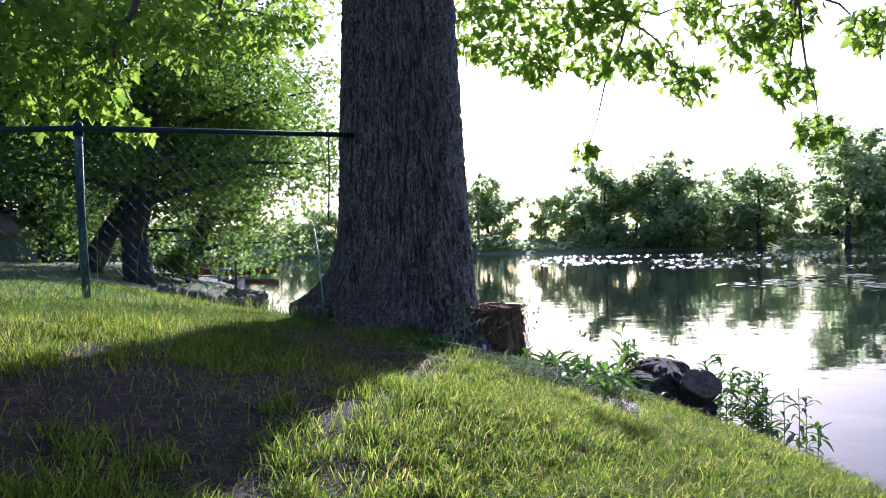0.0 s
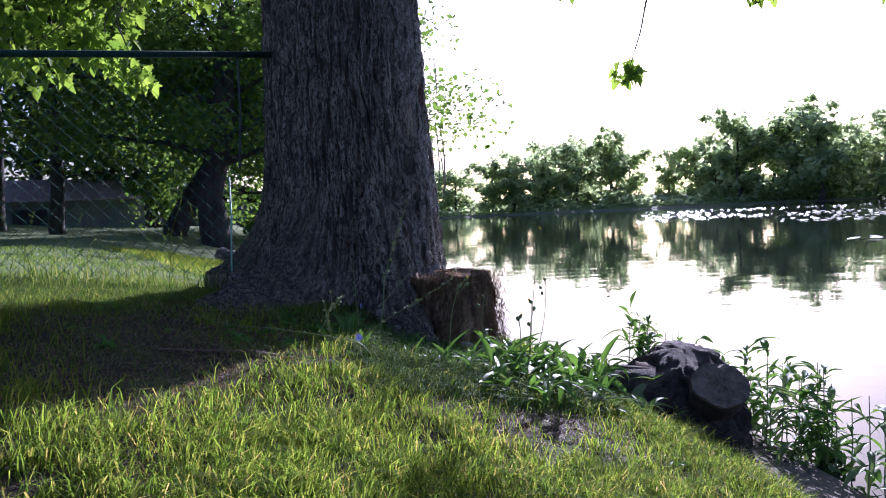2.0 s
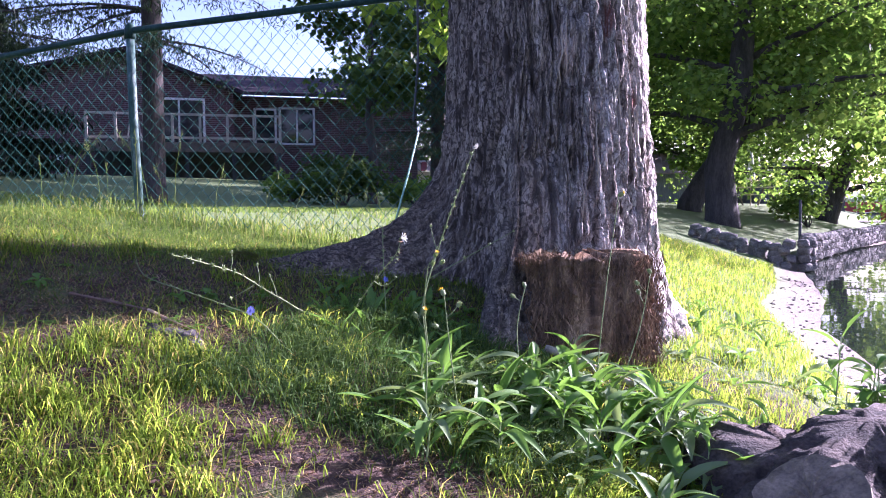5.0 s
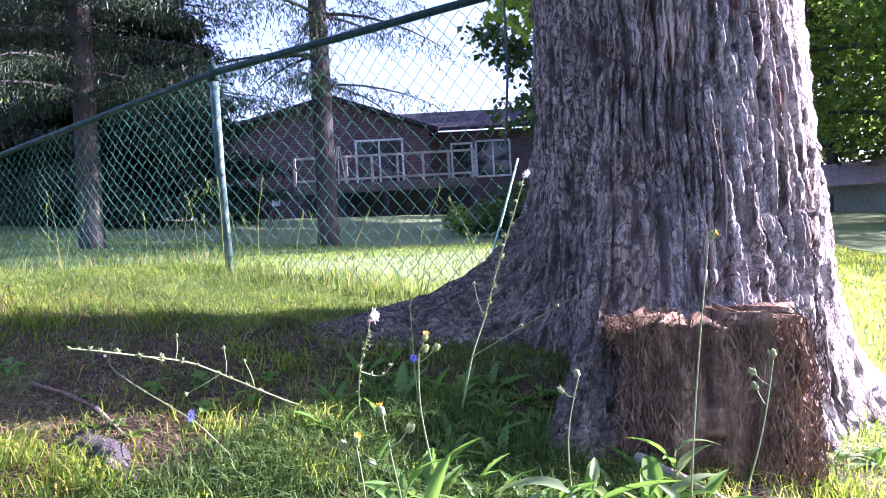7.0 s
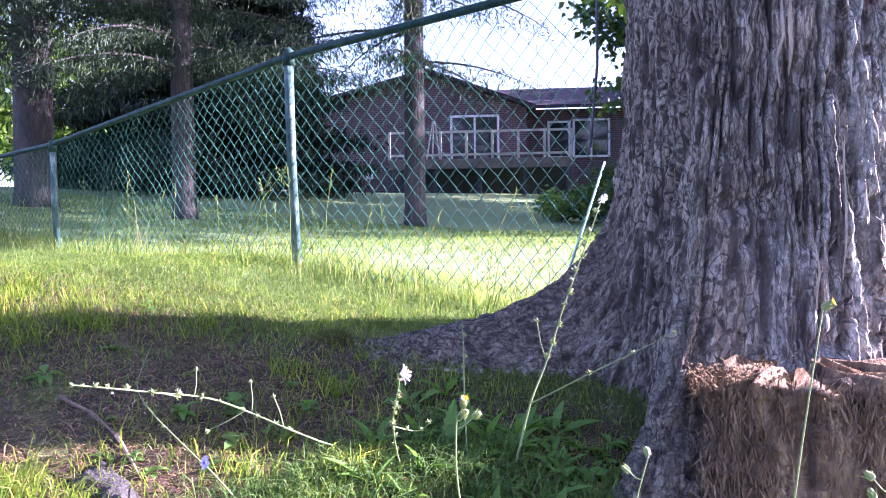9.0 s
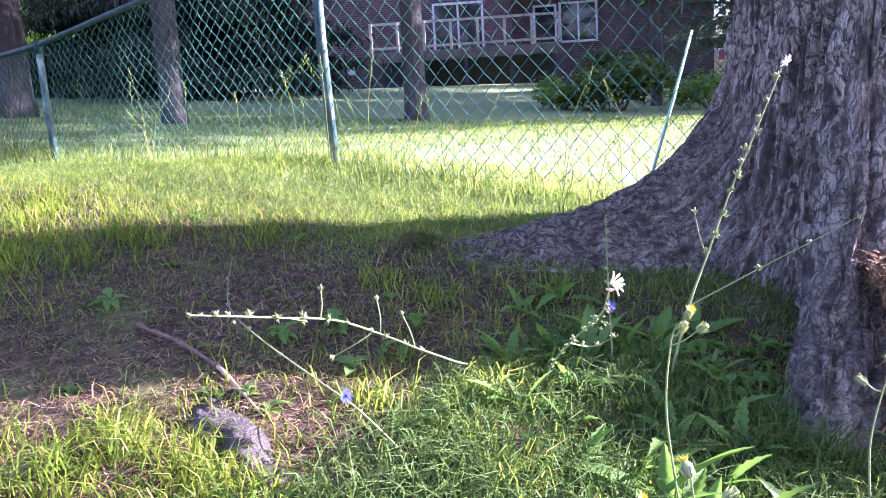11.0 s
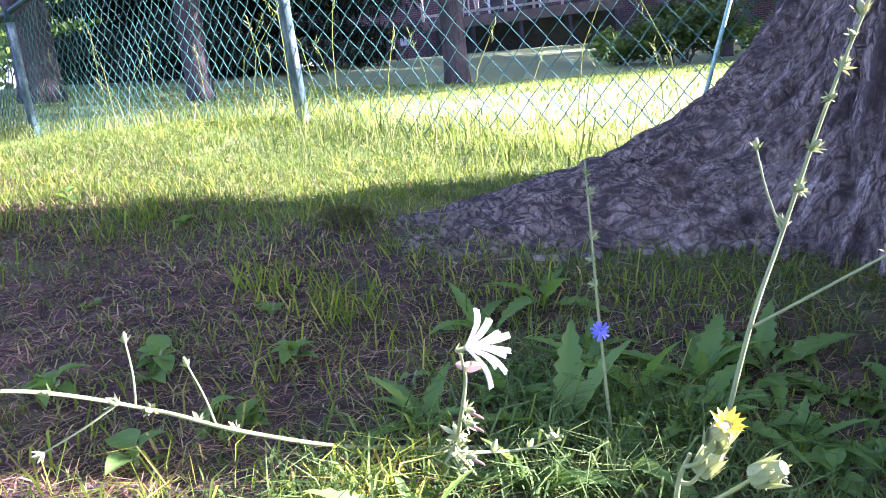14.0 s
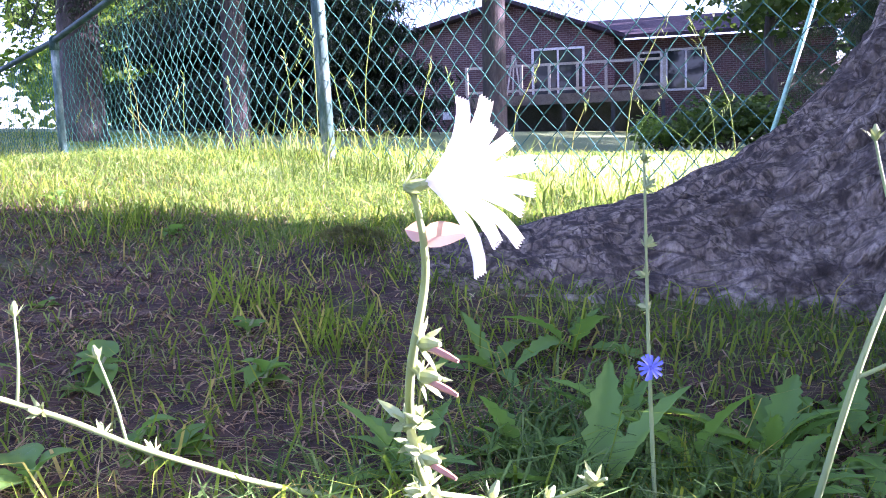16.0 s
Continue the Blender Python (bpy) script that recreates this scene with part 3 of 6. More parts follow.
def leaves_mesh(name, places, sizes, shape="maple", droop=0.7, seed=3):
    """Many flat, slightly bent leaves; the normals lean at random."""
    rng = np.random.default_rng(seed)
    n = len(places)
    yaw = rng.uniform(0, 2 * np.pi, n)
    tilt = rng.normal(droop, 0.45, n)
    roll = rng.normal(0, 0.5, n)
    along = np.stack([np.cos(yaw) * np.cos(tilt), np.sin(yaw) * np.cos(tilt), -np.sin(tilt)], -1)
    side = np.stack([-np.sin(yaw), np.cos(yaw), np.zeros(n)], -1)
    up = np.cross(along, side)
    side = side * np.cos(roll)[:, None] + up * np.sin(roll)[:, None]
    up = np.cross(along, side)
    if shape == "maple":
        pts = np.array(MAPLE)
        k = len(pts)
        co = (places[:, None] + sizes[:, None, None] * (along[:, None] * pts[None, :, 1:2] + side[:, None] * pts[None, :, 0:1]
              + up[:, None] * (0.35 * np.abs(pts[None, :, 0:1]) - 0.12 * pts[None, :, 1:2] ** 2)))
        mid = places + along * sizes[:, None] * 0.35 - up * sizes[:, None] * 0.03
        co = np.concatenate([co, mid[:, None]], 1).reshape(-1, 3)
        base = (np.arange(n) * (k + 1))[:, None]
        tri = np.concatenate([np.stack([base[:, 0] + a, base[:, 0] + (a + 1) % k, base[:, 0] + k], -1) for a in range(k)])
        return array_mesh(name, co, None, tri)
    w = 0.42 if shape == "broad" else 0.085
    prof = np.array([(0, 0, 0), (-w, 0.45, 0.1), (0, 1, -0.1), (w, 0.45, 0.1)])
    co = places[:, None] + sizes[:, None, None] * (along[:, None] * prof[None, :, 1:2] + side[:, None] * prof[None, :, 0:1] + up[:, None] * prof[None, :, 2:3])
    base = (np.arange(n) * 4)[:, None]
    tri = np.concatenate([base + np.array([[0, 1, 2]]), base + np.array([[0, 2, 3]])])
    return array_mesh(name, co.reshape(-1, 3), None, tri)


def spray(center, radius, count, rng, flat=0.6):
    p = rng.normal(0, 1, (count, 3))
    p /= np.linalg.norm(p, axis=1)[:, None]
    p *= rng.uniform(0, 1, (count, 1)) ** 0.4 * radius
    p[:, 2] *= flat
    return p + np.array(center)


maple = thing("maple_tree", "large maple with deeply furrowed grey bark and flared roots", "tree", (0, 0, 0))
trunk_me = make_trunk()
smooth(trunk_me)
part("trunk", trunk_me, M_BARK, maple, "furrowed grey-brown bark with flared roots")
wood = Build()
rng = np.random.default_rng(5)
SPRAYS_FAR = [(-0.64, 10.92, 3.63, 0.6), (0.14, 11.18, 4.25, 0.75), (0.52, 10.49, 4.66, 0.7), (0.48, 10.29, 3.35, 0.3), (0.2, 10.6, 3.7, 0.4), (1.66, 11.06, 4.97, 0.7),
              (2.93, 11.51, 5.29, 0.7), (3.66, 11.05, 5.51, 0.6), (-0.88, 10.99, 4.52, 0.7), (-0.68, 9.88, 4.7, 0.6), (-1.6, 10.4, 4.2, 0.6), (-1.9, 10.9, 5.0, 0.8),
              (0.9, 11.6, 5.4, 0.8), (2.2, 11.9, 5.9, 0.8)]
SPRAYS_LAKE = [(3.28, 5.31, 3.66, 0.32), (3.51, 4.66, 3.62, 0.36), (3.55, 4.03, 3.55, 0.36), (3.75, 3.67, 3.25, 0.34), (3.69, 2.89, 3.49, 0.36), (3.8, 2.61, 3.05, 0.3),
               (3.7, 2.31, 2.6, 0.26), (3.58, 2.62, 3.74, 0.38), (3.84, 3.5, 3.98, 0.42), (3.65, 1.83, 3.42, 0.3), (3.5, 4.85, 2.62, 0.17), (3.18, 6.21, 4.07, 0.34),
               (3.4, 4.4, 4.2, 0.5), (3.2, 5.6, 4.5, 0.5), (3.6, 2.2, 4.3, 0.45), (3.3, 5.6, 3.9, 0.42), (3.5, 5.0, 4.1, 0.45), (3.2, 6.3, 4.6, 0.5), (3.6, 4.6, 4.7, 0.5), (3.3, 5.2, 5.2, 0.6)]
SPRAYS_TOP = [(math.cos(a) * d, 4.6 + math.sin(a) * d, z, 1.3) for a, d, z in
              ((0.4, 3.5, 8.5), (1.4, 4.0, 8.2), (2.2, 4.2, 9.0), (3.0, 4.0, 8.4), (3.9, 3.8, 9.2), (4.8, 3.6, 8.6), (5.6, 3.7, 9.0), (0.9, 2.2, 10.5),
               (2.6, 2.4, 10.8), (4.2, 2.2, 10.6), (5.4, 2.0, 11.0), (1.2, 0.6, 12.2))]
for k, (end, rise) in enumerate((((0.4, 10.8, 4.4), 1.2), ((2.4, 11.4, 5.5), 1.4), ((3.7, 4.4, 4.1), 0.9), ((3.7, 2.5, 3.9), 1.2), ((-3.6, 4.5, 8.4), 0.6),
                                 ((1.6, 8.4, 8.4), 0.6), ((-1.5, 1.4, 8.8), 0.6), ((2.8, 2.2, 9.0), 0.6), ((0.2, 4.4, 12.0), 0.1))):
    limb(wood, (TX - 0.05, TY, 5.0 + 0.4 * k), end, 0.2, 0.03, rise, 10, k * 3.1)
for k, s in enumerate(SPRAYS_FAR + SPRAYS_LAKE):
    hub = (0.4, 10.8, 4.4) if s in SPRAYS_FAR and s[0] < 1.2 else (2.4, 11.4, 5.5) if s in SPRAYS_FAR else (3.7, 4.4, 4.1) if s[1] > 3.4 else (3.7, 2.5, 3.9)
    limb(wood, hub, s[:3], 0.02, 0.004, 0.08, 6, k * 1.7)
part("limb_wood", wood, M_OLDBARK, maple)
near_places = np.concatenate([spray(s[:3], s[3], int(240 * s[3] ** 2 + 60 * s[3]) + 3, rng, 0.8) for s in SPRAYS_FAR])
lake_places = np.concatenate([spray(s[:3], s[3], int(760 * s[3] ** 2 + 60 * s[3]) + 4, rng, 0.75) for s in SPRAYS_LAKE])
top_places = np.concatenate([spray(s[:3], s[3], 260, rng, 0.8) for s in SPRAYS_TOP])
places = np.concatenate([near_places, lake_places, top_places])
sizes = np.concatenate([rng.uniform(0.13, 0.23, len(near_places)), rng.uniform(0.08, 0.145, len(lake_places)), rng.uniform(0.16, 0.26, len(top_places))])
tagged(part("crown", leaves_mesh("crown", places, sizes), M_MAPLE, maple), "sunlit yellow-green lobed maple leaves", kind="stuff")

# the rotten stub at the foot of the trunk
def make_stub():
    """An old cut shoot: a block with a fibrous, rotten face and a ragged top."""
    n, rows = 240, 90
    out = []
    for i in range(rows + 1):
        t = i / rows
        z = 0.42 + t * 0.6
        ring = []
        for j in range(n):
            a = 2 * math.pi * j / n
            cx, cy = abs(math.cos(a)) ** 0.42 * math.copysign(1, math.cos(a)), abs(math.sin(a)) ** 0.42 * math.copysign(1, math.sin(a))
            slant = 1.06 - (0.36 if cx < 0 else 0.06) * t
            ring.append((0.31 * cx * slant, 0.36 * cy * (1.12 - 0.16 * t), z))
        out.append(ring)
    v = np.array(out)
    x, y, z = v[..., 0], v[..., 1], v[..., 2]
    f = 0.018 * vnoise(x * 38, y * 38, z * 9, 41) + 0.02 * vnoise(x * 80, y * 80, z * 24, 42) + 0.03 * vnoise(x * 9, y * 9, z * 4, 43) + 0.016 * vnoise(x * 95, y * 95, z * 70, 48)
    d = np.hypot(x, y)
    v[..., 0] += x / d * f
    v[..., 1] += y / d * f
    v[..., 2] += (z - 0.42) / 0.6 * (0.014 * vnoise(x * 9, y * 9, 0.2, 44) + 0.022 * vnoise(x * 45, y * 45, 0.2, 45))
    caps = []
    top = v[-1]
    for k, s in enumerate((0.8, 0.55, 0.25)):
        ring = top.copy()
        ring[:, :2] *= s
        ring[:, 2] += 0.012 * vnoise(ring[:, 0] * 14, ring[:, 1] * 14, k, 46) + 0.02 * vnoise(ring[:, 0] * 50, ring[:, 1] * 50, k, 47)
        caps.append(ring)
    v = np.concatenate([v, np.array(caps)])
    m = len(v)
    ca, sa = math.cos(radians(14)), math.sin(radians(14))
    px, py = v[..., 0] * ca - v[..., 1] * sa + 0.52, v[..., 0] * sa + v[..., 1] * ca + 3.95
    verts = np.stack([px, py, v[..., 2]], -1).reshape(-1, 3)
    i = np.arange(n * m).reshape(m, n)
    j = np.roll(i, -1, 1)
    quads = np.stack([i[:-1], j[:-1], j[1:], i[1:]], -1).reshape(-1, 4)
    return array_mesh("rotten_stub", verts, quads)


part("rotten_stub", make_stub(), M_ROT, maple, "crumbling brown rotten stub with a ragged flat top")
tuft = Build()
for k in range(4200):
    a, d = random.uniform(-0.24, 0.26), random.uniform(-0.03, 0.3)
    p = Vector((0.545 + a * 0.97 - d * 0.24, 3.62 + a * 0.24 + d, 1.0 + random.uniform(-0.04, 0.035) - 0.035 * (a > 0.0)))
    tuft.leaf(p, (random.gauss(0, 0.6), -0.4 + random.gauss(0, 0.5), random.gauss(0.3, 0.6)), (0, 0, 1), random.uniform(0.012, 0.04), random.uniform(0.003, 0.008), 0.5, 2)
fibre = Build()
for k in range(5200):
    t = random.uniform(0.05, 1.0)
    a, d = random.uniform(-0.32 + 0.1 * t, 0.3), -0.36 * (1.12 - 0.16 * t) + random.uniform(-0.022, 0.015)
    if k % 4 == 0:
        a, d = (0.31 + random.uniform(-0.015, 0.022) if k % 8 else -0.31 * (1.06 - 0.36 * t) - random.uniform(-0.015, 0.022)), random.uniform(-0.4, 0.1)
    p = (0.52 + a * 0.970 - d * 0.242, 3.95 + a * 0.242 + d * 0.970, 0.42 + 0.6 * t)
    fibre.leaf(p, (random.gauss(0, 0.4), -0.25 + random.gauss(0, 0.3), random.choice((-1, -1, 1))), (0.2, -1, 0.2), random.uniform(0.012, 0.06), random.uniform(0.002, 0.007), 0.15, 2)
tagged(part("wood_fibre", fibre, M_ROT, maple, "loose brown splinters on the rotten face"), kind="stuff")
part("moss_tuft", tuft, M_MOSS, maple, "reddish brown dry moss along the stub's top")
# pale slivers added along the trunk's lake side for bark ridges catching sunlight
for k in range(12):
    a = radians(random.uniform(262, 318))
    z0, ln = random.uniform(0.95, 2.3), random.uniform(0.12, 0.5)
    rr = float(np.interp(z0, [q for q, _ in PROFILE], [q for _, q in PROFILE])) + 0.05
    b = Build()
    side = Vector((-math.sin(a), math.cos(a), 0))
    out = Vector((math.cos(a), math.sin(a), 0))
    c = Vector((TX, TY, z0)) + out * rr
    pts, w = [], random.uniform(0.003, 0.006)
    b.tube([c + side * random.gauss(0, 0.006) + Vector((0, 0, ln * q)) + out * (0.012 * math.sin(math.pi * q) - 0.012 * q) for q in (0, 0.25, 0.5, 0.75, 1)], [w * 0.4, w, w * 0.9, w * 0.7, w * 0.2], 5)
    part("lit_ridge_strip", b, M_PALEWOOD, maple)

# moss cushion at the end of the long root
moss = Build()
for k in range(420):
    a, d = random.uniform(0, 6.28), random.uniform(0, 1) ** 0.6 * 0.065
    x, y = -1.04 + math.cos(a) * d * 1.2, 3.84 + math.sin(a) * d
    moss.leaf((x, y, ground_at(x, y) + 0.01 + 0.02 * (1 - d / 0.085)), (random.gauss(0, 0.5), random.gauss(0, 0.5), 1), (0.3, 0.2, 0.1), 0.022, 0.008, 0.3, 2)
tagged(part("moss_cushion", moss, M_MOSSG), "dark green moss cushion at the tip of the long root", "moss", kind="stuff")

# ---- chain-link fence ----
RUN = [(0.02, 4.69, 1.18, 2.49), (-2.19, 5.0, 1.25, 2.405), (-5.35, 5.72, 1.08, 2.13), (-8.5, 6.45, 1.2, 2.05), (-11.6, 7.2, 1.3, 2.1), (-14.7, 7.9, 1.35, 2.15)]
fence = thing("chain_link_fence", "dark green chain-link fence with round posts and a top rail", "fence")


def along_fence(q):
    """Place on the fence line: q runs 0 to 5 from the tree outwards; gives x, y, foot, rail."""
    k = min(int(q), len(RUN) - 2)
    a, b, t = RUN[k], RUN[k + 1], q - k
    return [p + (r - p) * t for p, r in zip(a, b)]


for k, (x, y, foot, rail) in enumerate(RUN):
    if k == 0:
        continue
    b = Build()
    b.tube([(x + 0.02, y, foot - 0.15), (x - 0.01, y, (foot + rail) / 2), (x - 0.015, y, rail - 0.02)], 0.027, 14)
    post = part("post", b, M_POST, fence, "worn pale green post paint", soft=True)
    c = Build()
    c.tube([(x - 0.015, y, rail - 0.07), (x - 0.015, y, rail - 0.02), (x - 0.015, y, rail + 0.012), (x - 0.015, y, rail + 0.034)], [0.034, 0.034, 0.032, 0.012], 14)
    part("cap", c, M_FENCE, post, soft=True)
b = Build()
b.tube([(x - 0.01, y, r - 0.004 - 0.012 * (k == 1)) for k, (x, y, f, r) in enumerate(RUN)], 0.021, 12)
part("top_rail", b, M_FENCE, fence, soft=True)
b = Build()
b.tube([(RUN[0][0] - 0.33, RUN[0][1] + 0.05, 2.46), (RUN[0][0] - 0.33, RUN[0][1] + 0.05, 2.1), (RUN[0][0] - 0.36, RUN[0][1] + 0.04, 1.75)], 0.007, 6)
part("tension_bar", b, M_DARK, fence, "thin dark bar hanging from the rail")
# wires bent to and fro: two neighbours meet at each knuckle
wires = Build()
for seg in range(len(RUN) - 1):
    ax, ay, af, ar = RUN[seg]
    bx, by, bf, br = RUN[seg + 1]
    length = math.hypot(bx - ax, by - ay)
    cols = int(length / 0.045)
    for c in range(cols):
        pts = []
        rows = 13
        for r in range(rows + 1):
            for h in (0, 1):
                zz = (r + h * 0.5) / (rows + 0.5)
                side = 1 if h else -1
                q = (c + (1.03 if (c + h) % 2 else -0.03)) / cols
                f, t = af + (bf - af) * q - 0.1, ar + (br - ar) * q - 0.02
                sag = 0.012 * math.sin(7 * q * length + zz * 5)
                pts.append((ax + (bx - ax) * q, ay + (by - ay) * q + 0.03 + side * 0.004 + sag, f + (t - f) * zz))
        wires.tube(pts, 0.0021, 5, cap=False)
tagged(part("wire_mesh", wires, M_WIRE, fence), "green coated diamond wire mesh", kind="stuff")
stake = thing("garden_stake", "pale green leaning stake beside the trunk", "stake")
b = Build()
b.tube([(-0.46, 4.66, 1.1), (-0.39, 4.80, 1.43), (-0.34, 4.93, 1.70)], [0.0062, 0.0062, 0.0055], 8)
part("rod", b, M_STAKE, stake, soft=True)

# ---- the brick house on its rise ----
house = thing("brick_house", "dark brown brick bungalow with a low gable and white windows", "house", (-13.8, 28.4, 0.0), math.degrees(math.atan2(0.40, 0.917)))
HU, HZ = (lambda u: 1.25 * u), (lambda z: 1.46 + 1.25 * (z - 1.46))
BASE, EAVE, PEAK = HZ(2.05), HZ(4.88), HZ(5.98)
UL, UP_, UR = HU(-4.95), HU(-0.6), HU(2.4)
w = Build()
prof = [(UL, BASE - 0.4), (UR, BASE - 0.4), (UR, EAVE - 0.1), (UP_, PEAK - 0.12), (UL, EAVE - 0.1)]
w.add([(u, 0, z) for u, z in prof] + [(u, 12, z) for u, z in prof], [(0, 1, 2, 3, 4), (9, 8, 7, 6, 5), (0, 5, 6, 1), (1, 6, 7, 2), (0, 4, 9, 5)])
part("gable_wall", w, M_BRICK, house)
w = Build()
w.box((UR, 1.6, BASE - 0.4), (HU(8.6), 11, HZ(4.9)))
part("wing_wall", w, M_BRICK, house)


def roof_slab(u0, z0, u1, z1, y0, y1, th=0.14):
    b = Build()
    b.add([(u0, y0, z0), (u1, y0, z1), (u1, y1, z1), (u0, y1, z0), (u0, y0, z0 + th), (u1, y0, z1 + th), (u1, y1, z1 + th), (u0, y1, z0 + th)],
          [(0, 3, 2, 1), (4, 5, 6, 7), (0, 1, 5, 4), (1, 2, 6, 5), (2, 3, 7, 6), (3, 0, 4, 7)])
    return b


part("gable_roof", roof_slab(UL - 0.4, EAVE - 0.18, UP_, PEAK - 0.1, -0.5, 12.3), M_ROOFGREY, house)
part("gable_roof", roof_slab(UP_, PEAK - 0.1, UR + 0.35, EAVE - 0.2, -0.5, 12.3), M_ROOFGREY, house)
b = Build()
b.add([(HU(1.2), 6.0, HZ(6.0)), (HU(8.9), 6.0, HZ(6.0)), (HU(8.9), 0.9, HZ(4.86)), (UR - 0.3, 0.9, HZ(4.86)),
       (HU(1.2), 6.0, HZ(6.13)), (HU(8.9), 6.0, HZ(6.13)), (HU(8.9), 0.9, HZ(4.97)), (UR - 0.3, 0.9, HZ(4.97))],
      [(0, 1, 2, 3), (7, 6, 5, 4), (3, 2, 6, 7), (2, 1, 5, 6), (1, 0, 4, 5), (0, 3, 7, 4)])
part("wing_roof", b, M_ROOFGREY, house)


def window(u0, u1, z0, z1, y, panes, name="window", curtain=False):
    """Frame with mullions, sill and panes, proud of the wall."""
    b = Build()
    t, d = 0.08, 0.09
    b.box((u0 - t, y - d, z1), (u1 + t, y + 0.02, z1 + t))
    b.box((u0 - t, y - d, z0 - t), (u1 + t, y + 0.02, z0))
    b.box((u0 - t, y - d, z0), (u0, y + 0.02, z1))
    b.box((u1, y - d, z0), (u1 + t, y + 0.02, z1))
    for k in range(1, panes):
        u = u0 + (u1 - u0) * k / panes
        b.box((u - 0.035, y - d + 0.02, z0), (u + 0.035, y + 0.02, z1))
    win = part(name, b, M_WHITE, house)
    for k in range(panes):
        g = Build()
        a, c = u0 + (u1 - u0) * k / panes, u0 + (u1 - u0) * (k + 1) / panes
        g.box((a + 0.03, y - 0.04, z0), (c - 0.03, y - 0.025, z1))
        part("pane", g, M_GLASS, win)
    return win


window(HU(0.12), HU(1.5), HZ(3.13), HZ(4.54), 0.0, 2, "patio_door")
window(HU(3.15), HU(3.75), HZ(3.38), HZ(4.45), 1.6, 1)
window(HU(3.95), HU(5.0), HZ(3.4), HZ(4.5), 1.6, 2)
b = Build()
b.box((HU(-2.6), -0.06, HZ(2.7)), (HU(-2.35), 0.0, HZ(2.92)))
part("vent_box", b, M_WHITE, house)
DZ, DY = HZ(3.12), -2.6
deck = thing("raised_deck", "raised wooden deck with a pale rail along the brick house", "deck", (-13.8, 28.4, 0.0), math.degrees(math.atan2(0.40, 0.917)))
DU0, DU1 = HU(-1.58), HU(3.65)
for k in range(10):
    b = Build()
    y = DY + 0.26 * k
    b.box((DU0, y, DZ - 0.04), (DU1, y + 0.245, DZ))
    part("board", b, M_DECK, deck)
b = Build()
b.box((DU0, DY - 0.04, DZ - 0.34), (DU1, DY - 0.004, DZ - 0.004))
part("fascia", b, M_DECK, deck)
for k in range(5):
    u = DU0 + 0.1 + (DU1 - DU0 - 0.2) * k / 4
    b = Build()
    b.box((u - 0.06, DY, BASE - 0.5), (u + 0.06, DY + 0.12, DZ - 0.05))
    part("support_post", b, M_DARK, deck)
for k in range(8):
    u = DU0 + 0.06 + (DU1 - DU0 - 0.12) * k / 7
    b = Build()
    b.box((u - 0.045, DY, DZ), (u + 0.045, DY + 0.09, DZ + 0.98))
    part("rail_post", b, M_RAIL, deck)
for z in (0.12, 0.93):
    b = Build()
    b.box((DU0, DY + 0.095, DZ + z), (DU1, DY + 0.135, DZ + z + 0.08))
    part("rail", b, M_RAIL, deck)
b = Build()
b.box((DU0 + 0.1, -0.35, BASE - 0.5), (DU1 - 0.1, -0.3, DZ - 0.1))
part("under_deck_panel", b, M_DARK, deck, "dark panel under the deck")
easel = thing("folded_easel", "leaning pale wooden poles on the deck", "easel", (-13.8, 28.4, 0.0), math.degrees(math.atan2(0.40, 0.917)))
for du in (-0.16, 0.0, 0.2):
    b = Build()
    b.tube([(HU(-0.45) + du * 1.5, -0.8, DZ), (HU(-0.42) + du * 0.2, -0.5, DZ + 1.6)], 0.03, 6)
    part("pole", b, M_RAIL, easel)


